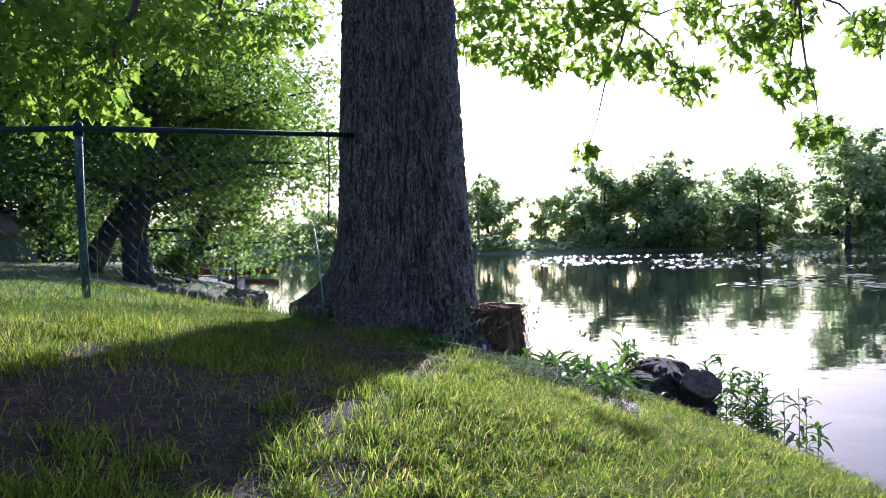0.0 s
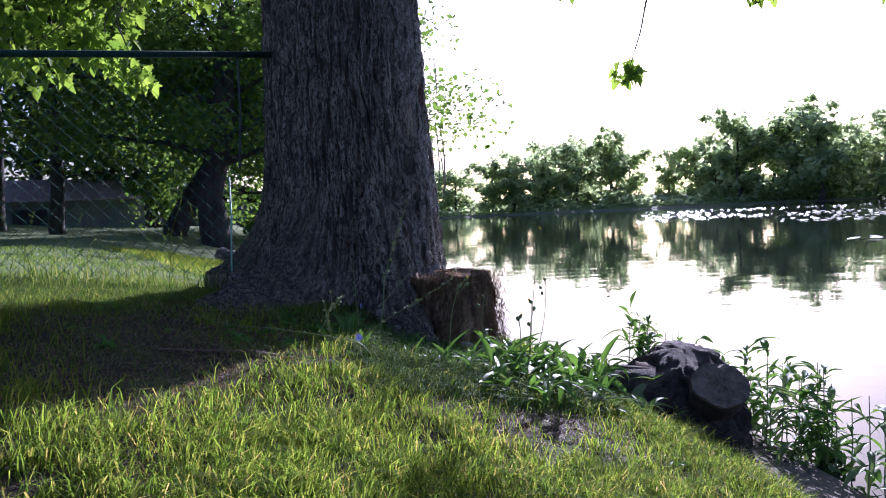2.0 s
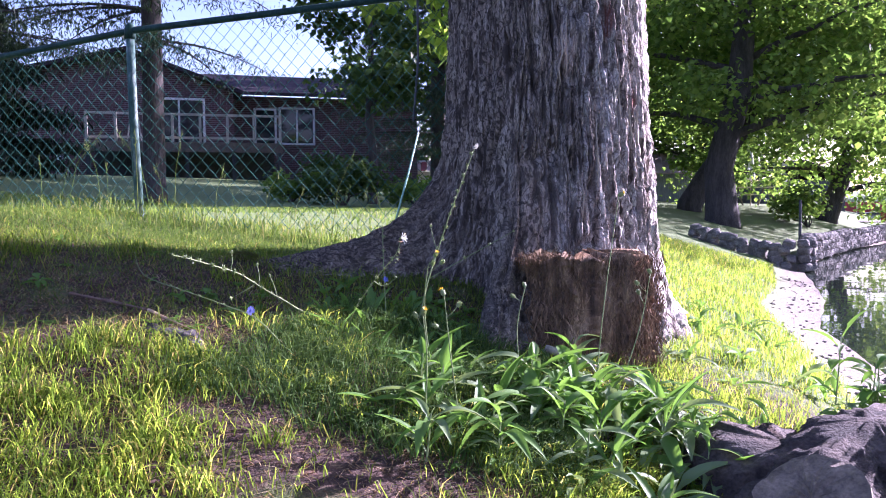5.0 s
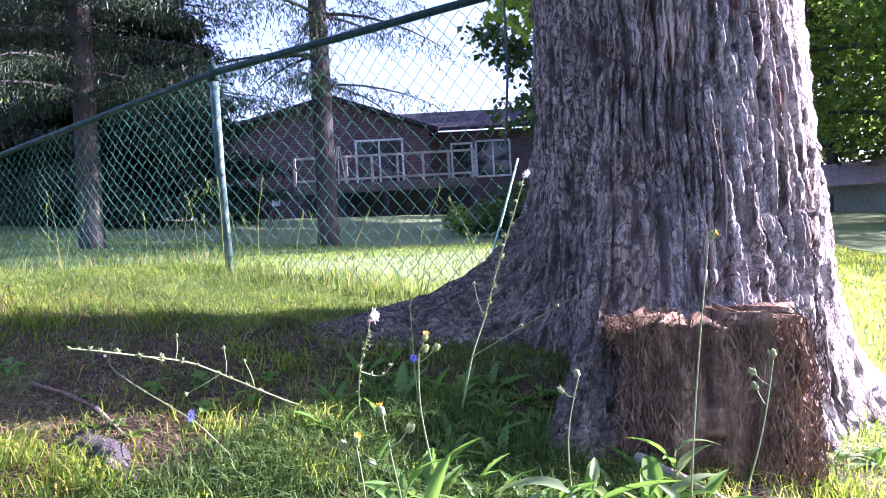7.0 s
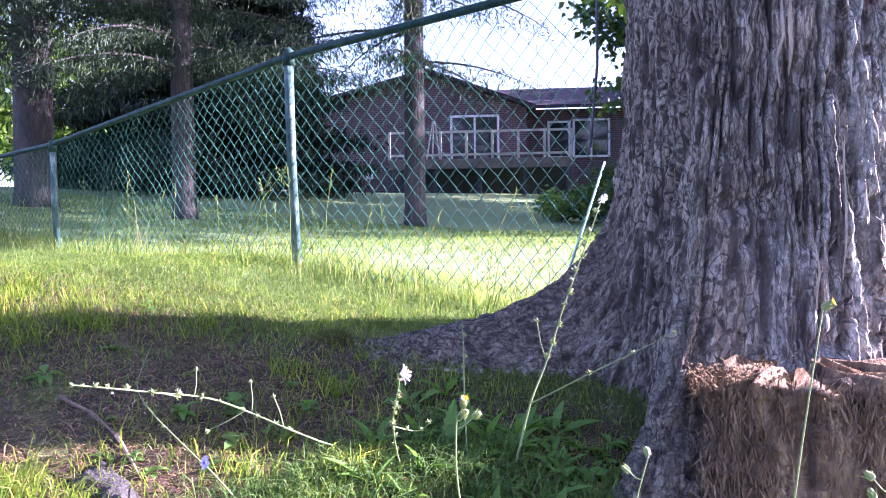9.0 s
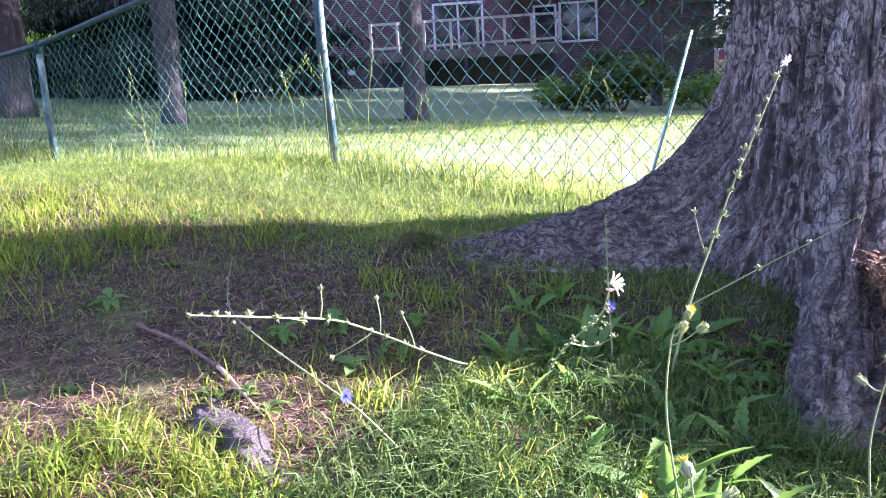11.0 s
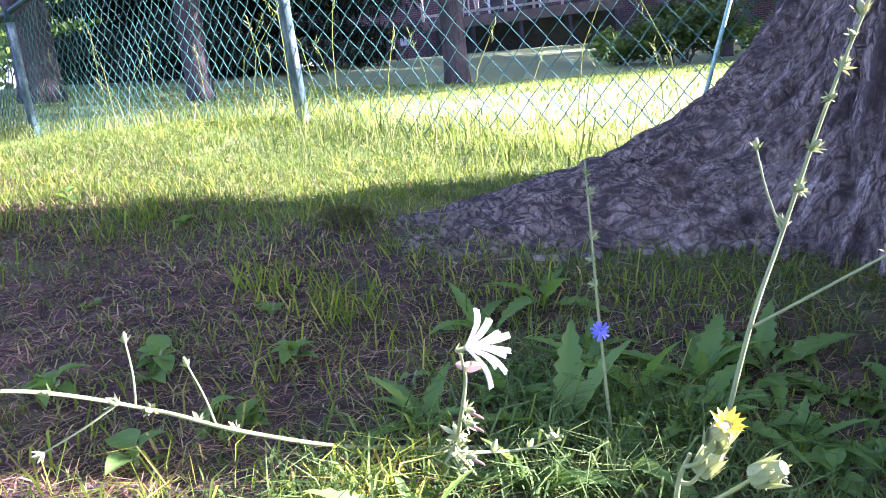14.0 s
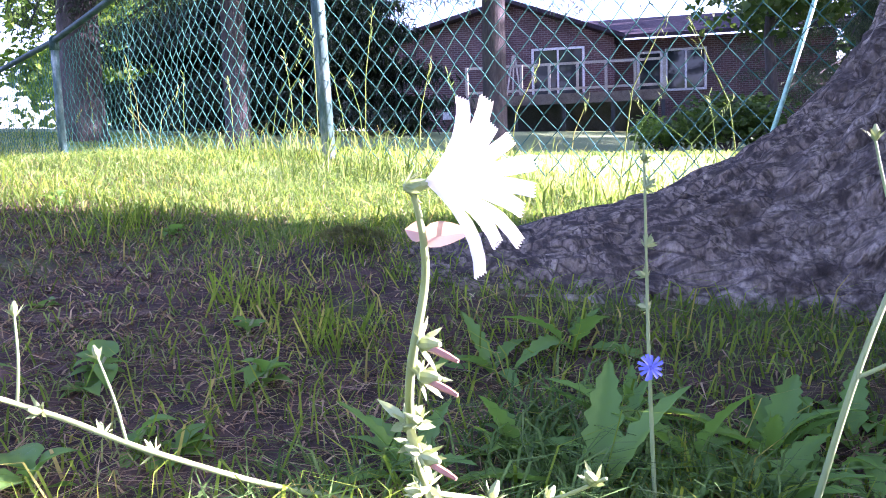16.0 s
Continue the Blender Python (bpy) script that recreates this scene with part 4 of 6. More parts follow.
# ---- trees ----
def make_tree(name, label, x, y, tall, spread, girth, leaves, leaf, mat, seed, low=0.25, lean=(0, 0), forks=9, cat="tree", group="", shape="broad", squash=0.8, base=None):
    """Tapered trunk, forking limbs, and a crown of leaf clumps round the limb ends."""
    rg = np.random.default_rng(seed)
    z0 = ground_at(x, y) if base is None else base
    t = thing(name, label, cat, (x, y, z0), 0, group)
    b = Build()
    top = Vector((lean[0], lean[1], tall * 0.72))
    pts = [Vector((0, 0, -0.3))] + [top * q + Vector((rg.normal(0, 0.1), rg.normal(0, 0.1), 0)) * (tall / 12) for q in (0.02, 0.15, 0.35, 0.55, 0.8, 1.0)]
    b.tube(pts, [girth * 1.45, girth * 1.2, girth, girth * 0.88, girth * 0.7, girth * 0.4, girth * 0.12], 12)
    hubs = []
    for k in range(forks):
        q = low + (0.95 - low) * (k + rg.uniform(0, 0.8)) / forks
        start = top * q
        a = 2.4 * k + rg.uniform(-0.5, 0.5)
        reach = spread * (1.1 - 0.55 * abs(q - 0.45)) * rg.uniform(0.65, 1.05)
        end = start + Vector((math.cos(a) * reach, math.sin(a) * reach, rg.uniform(0.0, 0.28) * tall * (q + 0.15)))
        p = limb(b, start, end, girth * 0.38 * (1.15 - q), girth * 0.05, 0.05 * tall * 0.3, 7, seed * 0.37 + k)
        for f in (0.45, 0.7, 1.0):
            hubs.append((p[int(f * 6)], spread * rg.uniform(0.2, 0.42)))
            side = p[int(f * 6)] + Vector((rg.normal(0, 1), rg.normal(0, 1), rg.normal(0.1, 0.5))) * spread * 0.25
            limb(b, p[int(f * 6)], side, girth * 0.07, girth * 0.02, 0.1, 4, seed + k + f)
            hubs.append((side, spread * rg.uniform(0.16, 0.34)))
    hubs.append((top + Vector((0, 0, tall * 0.12)), spread * 0.4))
    trunk = part("trunk", b, M_FARBARK, t, soft=True)
    each = max(6, leaves // len(hubs))
    pl = np.concatenate([spray(tuple(h), r, each, rg, squash) for h, r in hubs])
    sz = rg.uniform(0.6, 1.3, len(pl)) * leaf
    tagged(part("crown", leaves_mesh("crown", pl, sz, shape, 0.5, seed), mat, t), kind="stuff")
    return t


def make_spruce(name, label, x, y, tall, spread, girth, seed, first=1.5, dense=1.0, gap=0.42, group="", bare=0.0, mat=M_NEEDLE, needle=1.0):
    """Straight trunk with whorls of drooping boughs; every bough carries hanging needle sprays."""
    rg = np.random.default_rng(seed)
    t = thing(name, label, "tree", (x, y, ground_at(x, y)), 0, group)
    b = Build()
    b.tube([(0, 0, -0.3), (0, 0, 0.3), (0.03, 0, tall * 0.3), (0.0, 0.04, tall * 0.7), (0, 0, tall)], [girth * 1.3, girth, girth * 0.85, girth * 0.45, 0.02], 12)
    pl, sz, yaw = [], [], []
    z = first
    while z < tall - 0.3:
        q = z / tall
        reach = spread * (1 - q) ** 0.75 * rg.uniform(0.75, 1.05) + 0.15
        for k in range(int(rg.integers(4, 7))):
            a = rg.uniform(0, 2 * math.pi)
            dip = rg.uniform(0.12, 0.4)
            n = 7
            pts = [Vector((math.cos(a) * reach * f, math.sin(a) * reach * f, z + reach * (0.12 * f - dip * f * f))) for f in np.linspace(0, 1, n)]
            b.tube(pts, [0.035 * girth / 0.18 * (1 - f * 0.9) for f in np.linspace(0, 1, n)], 4, cap=False)
            count = int(dense * 290 * reach)
            for _ in range(count):
                f = max(bare, rg.uniform(0.12, 1.0))
                i = min(int(f * (n - 1)), n - 2)
                p = pts[i].lerp(pts[i + 1], f * (n - 1) - i)
                pl.append((p.x + rg.normal(0, 0.09 * reach), p.y + rg.normal(0, 0.09 * reach), p.z + rg.normal(-0.08, 0.07)))
                sz.append(rg.uniform(0.05, 0.125) * needle)
        z += gap * rg.uniform(0.7, 1.3)
    part("trunk", b, M_FARBARK, t, soft=True)
    tagged(part("foliage", leaves_mesh("foliage", np.array(pl), np.array(sz), "narrow", 0.75, seed), mat, t), kind="stuff")
    return t


make_spruce("spruce", "tall spruce with bare lower trunk and thin sparse boughs", -5.5, 11.9, 13.0, 3.0, 0.17, 3, 2.5, 0.6, 0.5, "spruces on the lawn", 0.12)
make_spruce("spruce", "dense dark spruce standing on the lawn", -8.2, 9.8, 13.0, 3.2, 0.17, 4, 2.2, 1.1, 0.42, "spruces on the lawn")
make_spruce("spruce", "large old spruce with heavy hanging boughs", -10.8, 9.2, 15.0, 3.8, 0.3, 5, 2.6, 1.1, 0.45, "spruces on the lawn")
make_spruce("spruce", "broad dark evergreen with boughs down to the grass", -14.5, 16.6, 9.5, 4.3, 0.2, 6, 0.1, 1.9, 0.22, mat=M_YEW, needle=2.4)
make_spruce("spruce", "tall spruce between the house and the shed", -2.7, 25.8, 14.0, 3.6, 0.26, 7, 1.5, 1.0, 0.4, "spruces on the lawn")
make_spruce("spruce", "slim spruce behind the lawn", -0.6, 33.0, 13.0, 3.0, 0.22, 8, 2.0, 0.9, 0.4, "spruces on the lawn")
make_tree("young_tree", "leafy young tree beside the brick house", -3.3, 17.9, 8.0, 1.7, 0.1, 6000, 0.17, M_LEAF, 11, 0.34, forks=12)
make_tree("oak_tree", "tall shade tree with a straight dark trunk", 0.8, 30.0, 15.0, 4.4, 0.26, 6500, 0.32, M_LEAF, 12, 0.45, forks=13)
make_tree("oak_tree", "shade tree behind the shed", 4.0, 44.0, 15.0, 5.5, 0.3, 5200, 0.42, M_LEAF, 13, 0.18, forks=12)
make_tree("oak_tree", "shade tree behind the shed", 10.0, 47.0, 15.0, 6.0, 0.3, 5200, 0.42, M_LEAF, 14, 0.15, forks=12)
make_tree("oak_tree", "shade tree behind the shed", -4.0, 47.0, 15.0, 5.5, 0.3, 4500, 0.45, M_LEAF, 15, 0.12, forks=12)
make_tree("leaning_tree", "old lakeside tree overhanging the water from the stone wall", 5.23, 21.3, 13.5, 5.2, 0.36, 26000, 0.17, M_LEAFLIGHT, 21, 0.2, (1.2, 0.4), 17)
make_tree("leaning_tree", "lower leaning trunk of the lakeside pair", 5.0, 24.2, 10.0, 4.5, 0.3, 15000, 0.18, M_LEAFLIGHT, 22, 0.3, (4.4, 1.6), 12)
make_tree("lakeside_tree", "lakeside tree with branches hanging over the water", 10.5, 29.0, 11.0, 5.2, 0.3, 18000, 0.19, M_LEAFLIGHT, 23, 0.12, (2.6, 0.2), 15)
make_tree("lakeside_tree", "dark lakeside tree above the lawn table", 8.6, 40.0, 12.0, 5.0, 0.3, 5500, 0.36, M_LEAF, 24, 0.15, (0.5, 0), 12)
make_tree("far_tree", "light green tree beyond the lawn", -24.0, 18.5, 7.0, 4.2, 0.2, 5000, 0.3, M_LEAFLIGHT, 25, 0.1, forks=11)
make_tree("far_tree", "light green tree beyond the lawn", -27.0, 12.5, 7.0, 4.2, 0.2, 4500, 0.3, M_LEAFLIGHT, 26, 0.1, forks=11)
make_tree("shade_tree", "tree at the lawn edge", -1.5, 21.0, 12.0, 3.2, 0.16, 5500, 0.24, M_LEAF, 27, 0.55, forks=11)
make_tree("shade_tree", "tree at the lawn edge", 2.2, 26.5, 13.0, 3.4, 0.2, 5500, 0.24, M_LEAF, 28, 0.5, forks=11)


def make_bush(name, label, x, y, wide, tall, leaf, count, mat, seed):
    rg = np.random.default_rng(seed)
    t = thing(name, label, "bush", (x, y, ground_at(x, y)))
    b = Build()
    hubs = []
    for k in range(9):
        a, d = rg.uniform(0, 6.28), rg.uniform(0.2, 0.75) * wide
        end = Vector((math.cos(a) * d, math.sin(a) * d, rg.uniform(0.35, 0.85) * tall))
        limb(b, (0, 0, -0.05), end, 0.02, 0.006, 0.05, 5, seed + k)
        hubs.append(end)
    part("branch_wood", b, M_FARBARK, t)
    pl = np.concatenate([spray(tuple(h), wide * 0.42, count // 9, rg, 0.7) for h in hubs])
    pl[:, 2] = np.abs(pl[:, 2]) + 0.02
    tagged(part("leaves", leaves_mesh("leaves", pl, rg.uniform(0.6, 1.3, len(pl)) * leaf, "broad", 0.3, seed), mat, t), kind="stuff")


make_bush("shrub", "low leafy shrub in the bed by the house", -3.4, 15.6, 1.0, 0.75, 0.12, 1500, M_LEAF, 31)
make_bush("shrub", "low leafy shrub in the bed by the house", -2.0, 16.2, 0.8, 0.55, 0.1, 1200, M_LEAFLIGHT, 32)
make_bush("shrub", "low leafy shrub in the bed by the house", -4.6, 16.0, 0.7, 0.6, 0.1, 1000, M_LEAFLIGHT, 33)
make_bush("shrub", "round shrub by the deck", -5.8, 24.0, 1.3, 1.1, 0.16, 1400, M_LEAF, 34)
for k, (bx, by) in enumerate(((-22.5, 20.5), (-25.0, 17.0), (-27.5, 13.5), (-29.0, 9.5), (-30.0, 5.5))):
    make_bush("hedge_bush", "tall light green bush at the edge of the lawn", bx, by, 2.6, 3.0, 0.26, 2600, M_LEAFLIGHT, 90 + k)
make_bush("shrub", "shrub beside the shed", 7.6, 36.0, 1.2, 2.4, 0.2, 1400, M_LEAFLIGHT, 35)
make_bush("shrub", "shrub at the end of the stone wall", 8.8, 25.5, 1.2, 1.2, 0.16, 1200, M_LEAFLIGHT, 36)

# ---- shed, wall, dock and table ----
shed = thing("shed", "long pale shed with a faded red metal roof", "shed", (4.9, 38.6, 1.55), -6)
b = Build()
b.box((-3.9, 0, -0.4), (2.9, 4.5, 1.15))
part("wall", b, M_SHED, shed)
for k in range(23):
    x0 = -4.15 + k * 0.32
    b = Build()
    b.add([(x0, -0.35, 1.08), (x0 + 0.31, -0.35, 1.08), (x0 + 0.31, 2.4, 2.15), (x0, 2.4, 2.15), (x0, -0.35, 1.12), (x0 + 0.31, -0.35, 1.12), (x0 + 0.31, 2.4, 2.19), (x0, 2.4, 2.19),
           (x0, -0.35, 1.15), (x0, 2.4, 2.22)], [(0, 3, 2, 1), (4, 5, 6, 7), (0, 1, 5, 4), (1, 2, 6, 5), (2, 3, 7, 6), (3, 0, 4, 7), (4, 8, 9, 7), (4, 5, 8), (8, 5, 6, 9)])
    part("roof_sheet", b, M_ROOFRED, shed)
b = Build()
b.add([(-4.15, 2.4, 2.17), (3.2, 2.4, 2.17), (3.2, 4.9, 1.1), (-4.15, 4.9, 1.1), (-4.15, 2.4, 2.1), (3.2, 2.4, 2.1), (3.2, 4.9, 1.03), (-4.15, 4.9, 1.03)], [(0, 1, 2, 3), (7, 6, 5, 4), (0, 3, 7, 4), (1, 5, 6, 2), (3, 2, 6, 7), (0, 4, 5, 1)])
part("rear_roof", b, M_ROOFRED, shed)
b = Build()
b.box((-2.6, -0.03, -0.35), (-1.2, 0.0, 0.75))
part("shed_door", b, M_DARK, shed, "dark shed doorway")

kiosk = thing("red_awning", "low stand with a red striped awning far across the lawn", "awning", (-6.9, 44.5, 2.7), 5)
b = Build()
b.box((-1.6, 0, -0.4), (1.6, 1.8, 0.5))
part("wall", b, M_WHITE, kiosk)
for k in range(10):
    b = Build()
    b.add([(-1.7 + 0.34 * k, -0.5, 0.5), (-1.7 + 0.34 * k + (0.33 if k % 2 else 0.3), -0.5, 0.5), (-1.4 + 0.34 * k, 0.4, 1.05), (-1.7 + 0.34 * k, 0.4, 1.05),
           (-1.7 + 0.34 * k, -0.5, 0.53), (-1.37 + 0.34 * k, -0.5, 0.53), (-1.4 + 0.34 * k, 0.4, 1.08), (-1.7 + 0.34 * k, 0.4, 1.08)],
          [(0, 3, 2, 1), (4, 5, 6, 7), (0, 1, 5, 4), (1, 2, 6, 5), (2, 3, 7, 6), (3, 0, 4, 7)])
    part("stripe", b, M_RED if k % 2 == 0 else M_ROOFRED, kiosk)
b = Build()
b.box((-1.9, 0.3, 1.05), (1.9, 2.0, 1.13))
part("roof", b, M_WHITE, kiosk)


def stone_build(sx, sy, sz, seed):
    rg = random.Random(seed)
    bm = bmesh.new()
    bmesh.ops.create_icosphere(bm, subdivisions=2, radius=1)
    for v in bm.verts:
        k = 1 + 0.22 * noise.noise(v.co * 1.3 + Vector((seed, 0, 0)))
        c = v.co
        v.co = Vector((math.copysign(abs(c.x) ** 0.6, c.x) * sx, math.copysign(abs(c.y) ** 0.6, c.y) * sy, math.copysign(abs(c.z) ** 0.6, c.z) * sz)) * k
    me = bpy.data.meshes.new("stone")
    bm.to_mesh(me)
    bm.free()
    me.materials.append(M_STONE)
    return me


STONES = [stone_build(0.12, 0.105, 0.085, k) for k in range(6)]
stone_wall = thing("stone_wall", "low dry stone wall of rough field stones at the shore", "wall", (0, 0, 0))
rs = random.Random(4)
for (ax, ay), (bx, by), tall in (((3.5, 16.3), (4.75, 14.8), 0.42), ((4.75, 14.8), (5.3, 14.9), 0.5), ((5.3, 14.9), (6.0, 17.2), 0.5), ((6.0, 17.2), (8.4, 21.4), 0.45), ((8.4, 21.4), (11.4, 26.4), 0.4)):
    n = max(2, int(math.hypot(bx - ax, by - ay) / 0.2))
    for i in range(n):
        for r in range(4):
            q = (i + rs.uniform(0.2, 0.8)) / n
            x, y = ax + (bx - ax) * q, ay + (by - ay) * q
            low = 0.05 if by > ay and bx > 5 or ax > 4 else max(0.05, ground_at(x, y) - 0.2)
            o = new("stone", rs.choice(STONES))
            o.parent = stone_wall
            o.matrix_basis = pose(x, y, low + 0.06 + r * tall / 3.6 + rs.uniform(-0.02, 0.02), rs.uniform(-15, 15), rs.uniform(-15, 15), rs.uniform(0, 180))

dock = thing("dock", "grey wooden dock on posts reaching out from the shore", "dock", (14.6, 36.5, 0.0), 62)
for k in range(24):
    b = Build()
    b.box((-0.6, -1.5 + k * 0.36, 0.36), (0.6, -1.16 + k * 0.36, 0.4))
    part("plank", b, M_DECK, dock)
for k in range(4):
    for s in (-1, 1):
        b = Build()
        b.tube([(0.56 * s, -1.2 + 2.6 * k, -1.0), (0.56 * s, -1.2 + 2.6 * k, 0.75)], 0.05, 8)
        part("pile", b, M_DARK, dock)
canoe = thing("canoe", "dark red canoe lying beside the dock", "canoe", (20.6, 42.6, 0.12), 152)
b = Build()
n = 16
for side in (0,):
    rows = []
    for i in range(n + 1):
        t = i / n * 2 - 1
        half = 0.42 * (1 - abs(t) ** 2.6)
        rise = 0.28 * abs(t) ** 4
        rows.append([(t * 2.4, -half, 0.34 + rise), (t * 2.4, -half * 0.85, 0.12 + rise * 0.6), (t * 2.4, -half * 0.4, 0.0 + rise * 0.3), (t * 2.4, half * 0.4, 0.0 + rise * 0.3),
                     (t * 2.4, half * 0.85, 0.12 + rise * 0.6), (t * 2.4, half, 0.34 + rise)])
    verts = [p for r in rows for p in r]
    faces = [(i * 6 + j, i * 6 + j + 1, i * 6 + j + 7, i * 6 + j + 6) for i in range(n) for j in range(5)]
    b.add(verts, faces)
part("hull", b, M_RED, canoe, soft=True)
for s in (-1, 1):
    b = Build()
    b.tube([(x * 2.4, s * 0.42 * (1 - abs(x) ** 2.6), 0.35 + 0.28 * abs(x) ** 4) for x in np.linspace(-1, 1, 13)], 0.025, 5)
    part("gunwale", b, M_DARK, canoe)
pontoon = thing("pontoon_boat", "moored pontoon boat with a canopy and pale rails", "boat", (22.5, 52.0, 0.15), 20)
for s in (-0.9, 0.9):
    b = Build()
    b.tube([(-2.6, s, 0.0), (-2.3, s, 0.05), (2.2, s, 0.05), (2.8, s, 0.2)], [0.05, 0.3, 0.3, 0.05], 10)
    part("float", b, M_WHITE, pontoon)
b = Build()
b.box((-2.5, -1.2, 0.35), (2.5, 1.2, 0.45))
part("deck_plate", b, M_DARK, pontoon)
b = Build()
b.box((-1.6, -1.15, 2.2), (1.4, 1.15, 2.32))
part("canopy", b, M_DARK, pontoon)
for x in (-1.5, 1.3):
    for s in (-1.1, 1.1):
        b = Build()
        b.tube([(x, s, 0.45), (x, s, 2.2)], 0.03, 6)
        part("canopy_pole", b, M_WHITE, pontoon)
for s in (-1.15, 1.15):
    b = Build()
    b.box((-2.4, s - 0.03, 0.45), (2.3, s + 0.03, 1.1))
    part("side_panel", b, M_RED, pontoon)
table = thing("picnic_table", "pale picnic table on the sunny lawn", "table", (9.2, 33.5, ground_at(9.2, 33.5)), 15)
for k in range(4):
    b = Build()
    b.box((-0.9, -0.36 + 0.19 * k, 0.71), (0.9, -0.19 + 0.19 * k, 0.75))
    part("top_board", b, M_RAIL, table)
for s in (-1, 1):
    b = Build()
    b.box((-0.9, s * 0.72 - 0.13, 0.42), (0.9, s * 0.72 + 0.13, 0.46))
    part("bench", b, M_RAIL, table)
    b = Build()
    b.tube([(s * 0.7, -0.65, 0), (s * 0.7, -0.2, 0.71)], 0.04, 6)
    part("leg", b, M_DECK, table)
    b = Build()
    b.tube([(s * 0.7, 0.65, 0), (s * 0.7, 0.2, 0.71)], 0.04, 6)
    part("leg", b, M_DECK, table)
umb = thing("parasol", "closed white garden parasol standing at the table", "parasol", (9.2, 33.5, ground_at(9.2, 33.5)))
b = Build()
b.tube([(0, 0, 0.0), (0, 0, 2.3)], 0.022, 8)
part("pole", b, M_RAIL, umb)
b = Build()
b.tube([(0, 0, 1.05), (0, 0, 1.2), (0, 0, 1.8), (0, 0, 2.25)], [0.16, 0.17, 0.1, 0.02], 10)
part("cloth", b, M_WHITE, umb)
boathouse = thing("boathouse", "low dark boathouse beyond the sunny lawn", "boathouse", (15.5, 47.0, 0.6), 20)
b = Build()
b.box((-3, 0, -0.6), (3, 4, 1.9))
part("wall", b, M_DARK, boathouse)
part("roof", roof_slab(-3.3, 1.85, 0, 2.9, -0.4, 4.4), M_ROOFGREY, boathouse)
part("roof", roof_slab(0, 2.9, 3.3, 1.85, -0.4, 4.4), M_ROOFGREY, boathouse)
iron = thing("mooring_post", "thin dark iron post at the shore wall", "post", (5.8, 17.0, 0.4))
b = Build()
b.tube([(0, 0, -0.2), (0, 0, 0.9)], 0.03, 8)
part("shaft", b, M_DARK, iron)

# ---- far shore ----
rs = random.Random(9)
FAR_KINDS, FAR_TALL = [], []
for k in range(7):
    FAR_TALL.append(rs.uniform(16, 23))
    FAR_KINDS.append(make_tree("far_shore_tree", "hazy deciduous tree on the far shore of the lake", 128 + 3 * k, 88 - 14 * k, FAR_TALL[k], rs.uniform(5.0, 7.0), 0.4, 2300, 1.15, M_HAZELEAF, 60 + k, 0.12, forks=12,
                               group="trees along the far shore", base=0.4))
for k in range(70):
    az = radians(-4 + 124 * (k + rs.uniform(-0.4, 0.4)) / 70)
    d = 158 + rs.uniform(-3, 22)
    x, y = -2 + math.sin(az) * d, math.cos(az) * d
    if float(inland(x, y)) > -4:
        continue
    pick = rs.randrange(7)
    s = rs.uniform(0.8, 1.12) / FAR_TALL[pick] * float(np.interp(math.degrees(az), (20, 35, 40, 47, 52, 57, 60, 63, 67, 71, 85, 120), (11, 11, 14, 17, 14, 18, 20, 14, 19, 26, 24, 20)))
    copy = copy_thing(FAR_KINDS[pick], pose(x, y, 0.3, 0, 0, rs.uniform(0, 360)))
    copy.scale = (s * rs.uniform(0.9, 1.2), s * rs.uniform(0.9, 1.2), s)
brush_rg = np.random.default_rng(77)
az = np.radians(brush_rg.uniform(-6, 122, 9000))
d = brush_rg.uniform(152, 165, 9000)
pl = np.stack([-2 + np.sin(az) * d, np.cos(az) * d, brush_rg.uniform(0.2, 3.2, 9000) * (0.4 + 0.6 * np.abs(vnoise(az * 40, 0, 0)))], -1)
pl = pl[inland(pl[:, 0], pl[:, 1]) < -4]
brush = thing("shore_brush", "low brush along the far waterline", "bushes")
# the brush carries the same haze in its leaf colour
tagged(part("leaves", leaves_mesh("leaves", pl, brush_rg.uniform(0.7, 1.6, len(pl)), "broad", 0.3, 78), M_HAZELEAF, brush), kind="stuff")
tagged(brush, kind="stuff")

# ---- lily pads ----
pad_rg = np.random.default_rng(15)
n = 2400
a = np.radians(pad_rg.uniform(50, 80, n))
d = pad_rg.uniform(26, 100, n)
keep = vnoise(np.sin(a) * d * 0.13, np.cos(a) * d * 0.13, 0.3, 9) > -0.05
a, d = a[keep], d[keep]
cx, cy = -4 + np.sin(a) * d, -0.5 + np.cos(a) * d
r = pad_rg.uniform(0.08, 0.2, len(a))
k = 7
ang = np.arange(k) * 2 * np.pi / k
tilt = pad_rg.normal(0, 0.09, (len(a), 2))
vx = cx[:, None] + r[:, None] * np.cos(ang)
vy = cy[:, None] + r[:, None] * np.sin(ang)
vz = 0.015 + r[:, None] * (np.abs(tilt[:, :1]) + np.abs(tilt[:, 1:])) + r[:, None] * (tilt[:, :1] * np.cos(ang) + tilt[:, 1:] * np.sin(ang))
verts = np.stack([vx, vy, vz], -1).reshape(-1, 3)
base = (np.arange(len(a)) * k)[:, None]
tri = np.concatenate([base + np.array([[0, i, i + 1]]) for i in range(1, k - 1)])
tagged(part("lily_pads", array_mesh("lily_pads", verts, None, tri), M_PAD), "scattered lily pads glittering on the lake", "lily pads", kind="stuff")

